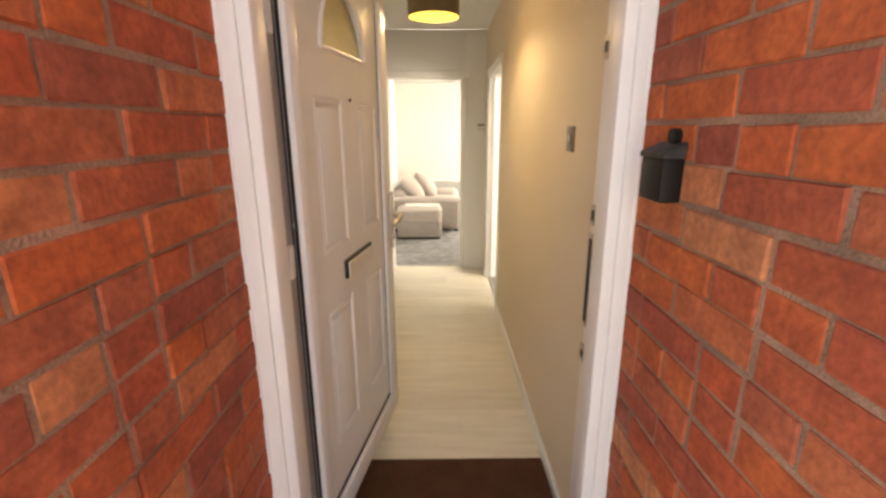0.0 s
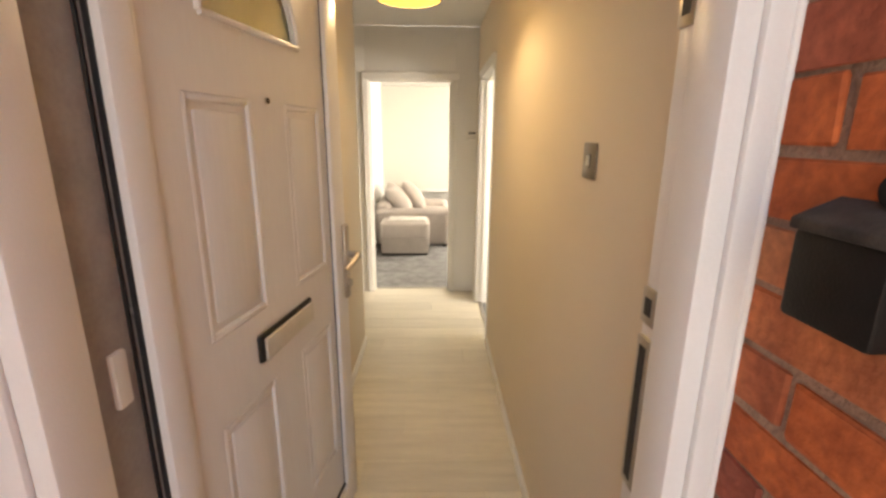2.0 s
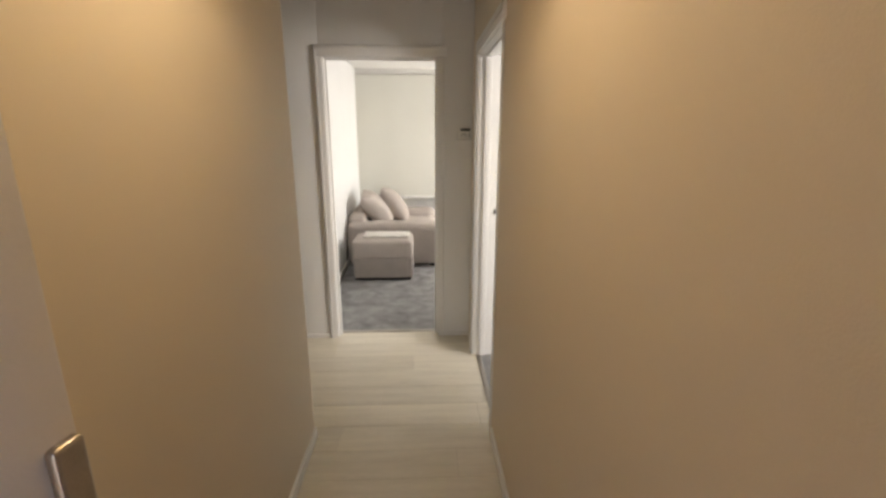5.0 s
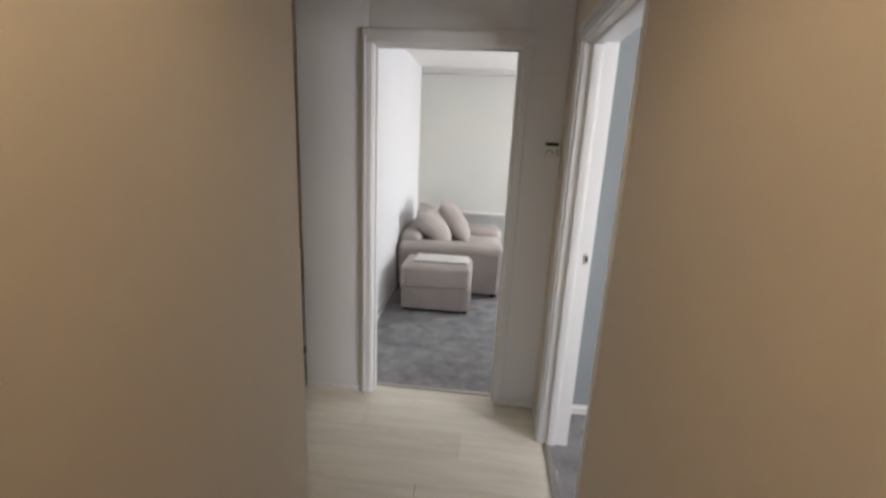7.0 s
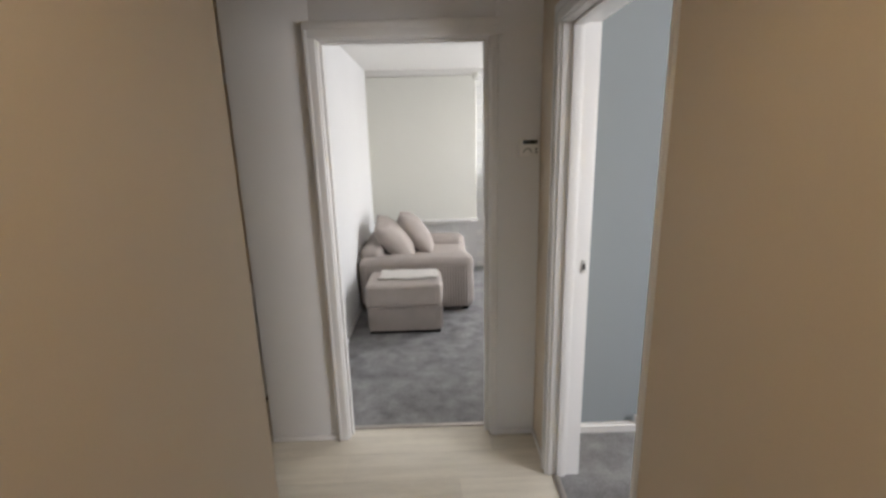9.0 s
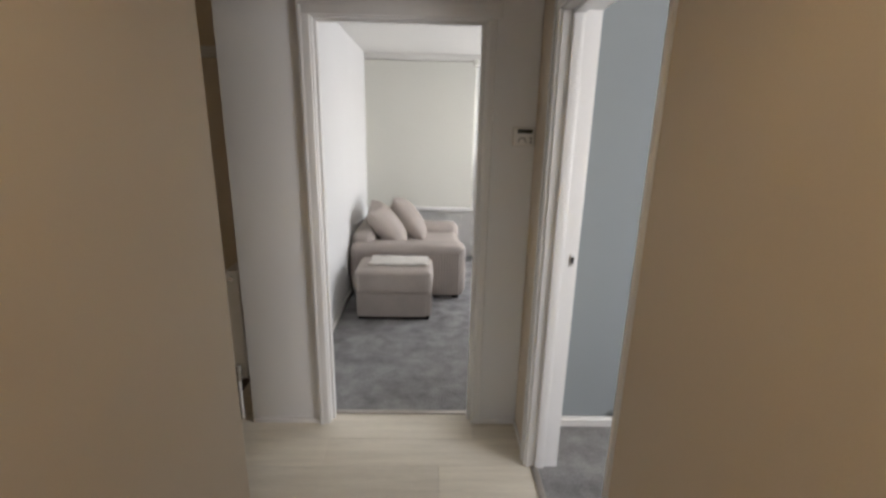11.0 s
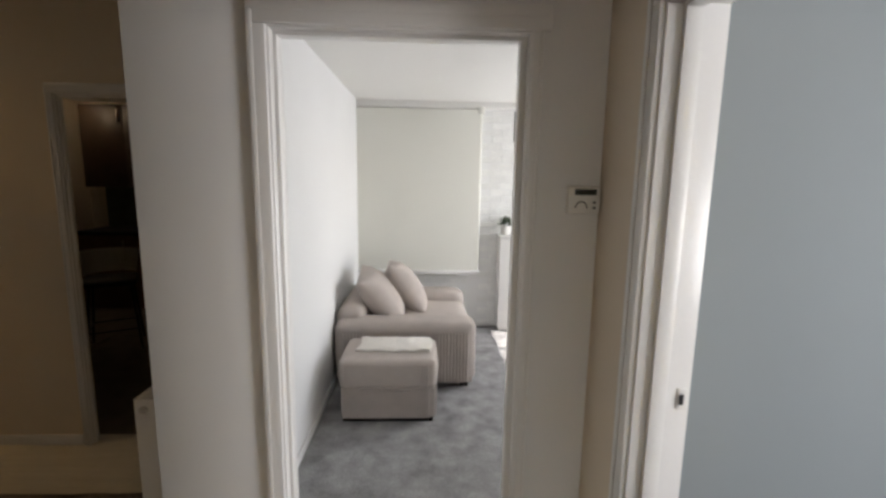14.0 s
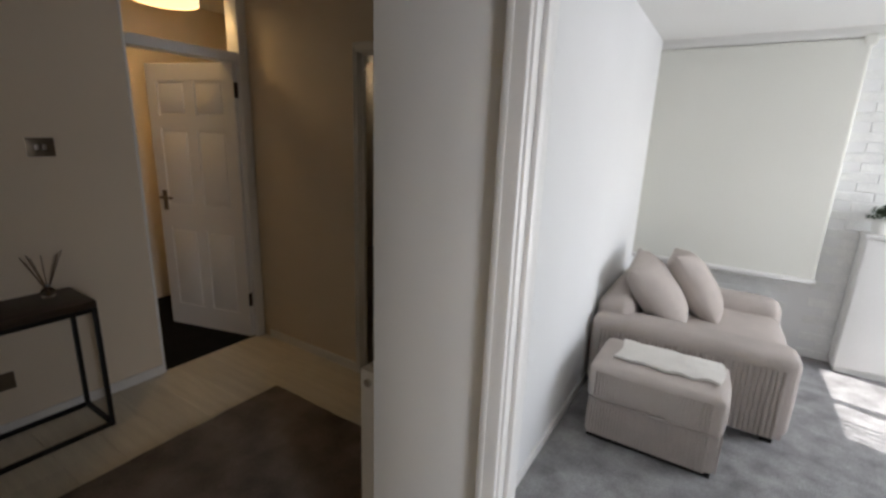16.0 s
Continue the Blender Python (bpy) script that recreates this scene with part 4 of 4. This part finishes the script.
gp = boxes("pane", [(wx - 0.004, wx + 0.004, WYA + 0.05, 6.92, WZA + 0.05, WZB - 0.05), (wx - 0.004, wx + 0.004, 6.98, 7.46, WZA + 0.05, WZB - 0.05), (wx - 0.004, wx + 0.004, 7.52, WYB - 0.05, WZA + 0.05, WZB - 0.05)], clear_pane)
gp.visible_shadow = False
wf.append(gp)
thing("window_1", wf, "white plastic window letting in strong sun", "window", (wx, 6.8, WZA), kind="structure")
bm = bmesh.new()
for i in range(5):
    y = WYA + 0.08 + i * 0.055
    add_box(bm, LX1 + 0.02, LX1 + 0.07, y, y + 0.006, WZA + 0.02, WZB - 0.03)
vb = mesh_object("slats", bm, blind_fabric)
tagged(vb, "open upright blind slats in the window", "blind")
wf = [boxes("frame", [(3.47, 3.53, 2.15, 2.2, 0.9, 2.0), (3.47, 3.53, 3.45, 3.5, 0.9, 2.0), (3.47, 3.53, 2.2, 3.45, 0.9, 0.95), (3.47, 3.53, 2.2, 3.45, 1.95, 2.0), (3.47, 3.53, 2.8, 2.86, 0.95, 1.95)], upvc, 0.004)]
gp = boxes("pane", [(3.496, 3.504, 2.2, 2.8, 0.95, 1.95), (3.496, 3.504, 2.86, 3.45, 0.95, 1.95)], clear_pane)
gp.visible_shadow = False
wf.append(gp)
thing("window_2", wf, "white plastic bedroom window", "window", (3.5, 2.83, 0.9), kind="structure")

# bedroom pipe tails along the skirting
bm = bmesh.new()
add_cyl(bm, (XR + 0.16, YF - 0.042, 0.055), (3.3, YF - 0.042, 0.055), 0.0085, n=12)
for x in (1.15, 1.36):
    add_cyl(bm, (x, YF - 0.042, 0.055), (x, YF - 0.042, 0.10), 0.0085, n=12)
    add_cyl(bm, (x, YF - 0.042, 0.085), (x, YF - 0.042, 0.108), 0.012, n=12)
tagged(mesh_object("heating_pipe", bm, white_plastic, True), "white painted heating pipe above the bedroom skirting", "pipe")

# ---- kitchen glimpse ----
def kitchen_unit(x0, x1, y0, y1, z0, z1, mat, label, doors=1):
    parts = [boxes("carcass", [(x0, x1, y0 + 0.02, y1, z0, z1)], mat, 0.003)]
    w = (x1 - x0) / doors
    for i in range(doors):
        d = boxes("door", [(x0 + i * w + 0.002, x0 + (i + 1) * w - 0.002, y0, y0 + 0.018, z0 + 0.004, z1 - 0.004)], mat, 0.003)
        h = boxes("handle", [(x0 + (i + 1) * w - 0.05, x0 + (i + 1) * w - 0.038, y0 - 0.025, y0, z1 - 0.2, z1 - 0.06)], satin_steel, 0.003)
        parts += [d, h]
    return thing("kitchen_unit", parts, label, "kitchen unit", ((x0 + x1) / 2, y0, z0), "kitchen units")


kitchen_unit(-4.0, -3.4, 8.7, 9.3, 0, 0.88, unit_brown, "brown wooden base unit")
kitchen_unit(-3.4, -2.8, 8.7, 9.3, 0, 0.88, unit_brown, "brown wooden base unit")
kitchen_unit(-2.8, -2.2, 8.7, 9.3, 0, 0.88, unit_brown, "brown wooden base unit")
kitchen_unit(-2.2, -1.6, 8.7, 9.3, 0, 0.88, unit_brown, "brown wooden base unit")
kitchen_unit(-1.6, -0.84, 8.7, 9.3, 0, 0.88, unit_brown, "brown wooden base unit")
# units raised nearly to the ceiling; their dark tops stand in for shade there
kitchen_unit(-4.0, -3.0, 8.96, 9.3, 1.42, 2.38, unit_dark, "dark wooden wall unit", 2)
kitchen_unit(-3.0, -2.2, 8.95, 9.3, 1.42, 2.38, unit_dark, "dark wooden wall unit", 2)
tagged(boxes("worktop", [(-4.0, -0.84, 8.66, 9.3, 0.88, 0.92)], black_plastic, 0.004), "black kitchen worktop on the base units", "worktop")
structure(boxes("splashback", [(-4.0, -0.84, 9.29, 9.3, 0.92, 1.42)], tile_green), "dull green tiled splashback")
structure(boxes("wall_kitchen_boxing", [(-1.45, RX, 6.0, 6.4, 0, CZ)], hall_paint), "cream boxed-in corner")


def stool(m):
    seat = soft_box("seat", -0.2, 0.2, -0.19, 0.19, 0.60, 0.66, 0.025, black_plastic, 0.01, 0.002, 8)
    bm = bmesh.new()
    for i in range(13):
        a = math.pi * (0.05 + 0.9 * i / 12)
        b2 = math.pi * (0.05 + 0.9 * (i + 1) / 12)
        if i < 12:
            p, q = (0.2 * math.cos(a), 0.19 * math.sin(a)), (0.2 * math.cos(b2), 0.19 * math.sin(b2))
            f = [bm.verts.new(c) for c in ((p[0], p[1], 0.68), (q[0], q[1], 0.68), (q[0] * 1.1, q[1] * 1.1, 0.90), (p[0] * 1.1, p[1] * 1.1, 0.90))]
            bm.faces.new(f)
    r = bmesh.ops.solidify(bm, geom=bm.faces[:], thickness=0.012)
    back = mesh_object("backrest", bm, white_plastic, True)
    parts = [seat, back]
    for sx, sy in ((-1, -1), (1, -1), (-1, 1), (1, 1)):
        parts.append(cyl("leg", (0.15 * sx, 0.15 * sy, 0.61), (0.2 * sx, 0.2 * sy, 0.0), 0.011, black_metal, n=10))
    bm = bmesh.new()
    for a, c in (((-1, -1), (1, -1)), ((1, -1), (1, 1)), ((1, 1), (-1, 1)), ((-1, 1), (-1, -1))):
        add_cyl(bm, (0.183 * a[0], 0.183 * a[1], 0.2), (0.183 * c[0], 0.183 * c[1], 0.2), 0.008, n=8)
    parts.append(mesh_object("foot_rail", bm, black_metal, True))
    e = new("bar_stool")
    for p in parts:
        p.parent = e
    e.matrix_world = m
    return tagged(e, "bar stool with a pale shell back and black legs", "stool")


stool(pose(-2.78, 7.5, 0, 0, 0, 30))
for x, y in ((-3.95, 8.53), (-3.91, 8.73)):
    sp = lathe("spotlight", [(0.0001, -0.004), (0.02, -0.004), (0.028, -0.006), (0.03, 0.0)], spot_glow, (x, y, CZ))
    tagged(sp, "small lit ceiling spotlight", "spotlight")

# ---- pieces: white brick slips on the living room's far wall ----
wall_far = bpy.data.objects["wall_living_room_far"]
bm = bmesh.new()
add_box(bm, -0.1035, 0.1035, -0.006, 0.004, -0.0305, 0.0305, 0.003, 1)
slip_mesh_ob = mesh_object("brick", bm, slip_white)
slip_mesh = slip_mesh_ob.data
bpy.data.objects.remove(slip_mesh_ob)
def slip(parent, x, y, z):
    o = new("brick", slip_mesh)
    o.parent = parent
    o.location = (x + random.uniform(-0.002, 0.002), y + random.uniform(-0.001, 0.001), z)
    o.rotation_euler = (random.uniform(-0.02, 0.02), 0, random.uniform(-0.006, 0.006))


def slip_field(x0, x1, z0, z1):
    """Half-bond courses between two heights."""
    row, z = 0, z0
    while z < z1:
        x = x0 + 0.11 + (row % 2) * 0.107
        while x < x1:
            slip(wall_far, x, LY, z)
            x += 0.214
        row += 1
        z += 0.067


slip_field(BX1, 1.75, 0.04, 2.26)
slip_field(-0.25, BX1 - 0.12, 0.04, BZ0 - 0.06)

# ---- pieces: laminate planks, laid across the hall ----
floor_parent = bpy.data.objects["floor_base"]
plank_meshes = {}


def plank(x0, x1, y0, y1):
    key = (round(x1 - x0, 2), round(y1 - y0, 3))
    if key not in plank_meshes:
        bm = bmesh.new()
        add_box(bm, -(x1 - x0) / 2, (x1 - x0) / 2, -(y1 - y0) / 2, (y1 - y0) / 2, -0.012, 0.0, 0.0008, 1)
        ob = mesh_object("plank", bm, laminate)
        plank_meshes[key] = ob.data
        bpy.data.objects.remove(ob)
    o = new("plank", plank_meshes[key])
    o.parent = floor_parent
    o.location = ((x0 + x1) / 2, (y0 + y1) / 2, random.uniform(-0.0003, 0.0003))


PW, PL = 0.192, 1.29
y, r = 1.814, 0
while y < WY + 0.1:
    y1 = min(y + PW - 0.0008, WY + 0.1)
    lo = XL if y1 < YE else WX - 0.02
    hi = (XR if y1 < YB0 else XR + 0.02) if y < YF2 - 0.05 else RX
    if y + 0.01 < YF2 - 0.03 < y1:
        y1 = YF2 - 0.031
    x = lo - ((r * 0.43) % 1.0) * PL
    while x < hi:
        a, b = max(x, lo), min(x + PL - 0.0008, hi)
        if b - a > 0.02:
            plank(a, b, y, y1)
        x += PL
    y = y1 + 0.0008
    r += 1

# ---- pieces: porch bricks ----
brick_meshes = []
for length in (0.2155, 0.1035):
    for k in range(6):
        bm = bmesh.new()
        add_box(bm, -0.012, 0.0035, -length / 2, length / 2, -0.0325, 0.0325, 0.003, 1)
        for v in bm.verts:
            v.co += Vector((random.uniform(-1, 1) * 0.0008, random.uniform(-1, 1) * 0.0018, random.uniform(-1, 1) * 0.0018))
        ob = mesh_object("brick", bm, brick_clay)
        brick_meshes.append(ob.data)
        bpy.data.objects.remove(ob)


def brick_wall(parent, x, face, y0, y1, joint, course, ya, yb, headers, step=0.226):
    """Stretcher courses below and above a bed joint's height; ya and yb are the cross joints of alternate courses."""
    for k in range(-15, 21):
        z = joint - course * (k + 0.5)
        y = (yb if k % 2 else ya) + random.uniform(-0.008, 0.008)
        while y + step < y1 + 0.12:
            y += step
        while y > y0:
            if random.random() < headers:
                place_brick(parent, x, face, y - 0.0565, z, 3)
                place_brick(parent, x, face, y - step + 0.0565, z, 3)
            else:
                place_brick(parent, x, face, y - step / 2, z, 0)
            y -= step


def place_brick(parent, x, face, y, z, base):
    o = new("brick", brick_meshes[base * 2 + random.randrange(6)])
    o.parent = parent
    o.location = (x + face * random.uniform(-0.002, 0.003), y, z + random.uniform(-0.003, 0.003))
    o.rotation_euler = (random.uniform(-0.018, 0.018), 0, (0 if face > 0 else math.pi) + random.uniform(-0.012, 0.012))


brick_wall(wl, -0.32, 1, PY0L, 1.07, 1.46, 0.0728, 0.795, 0.69, 0.3)
brick_wall(wr, 0.574, -1, -0.55, 1.07, 1.44, 0.0728, 0.728, 0.835, 0.12)
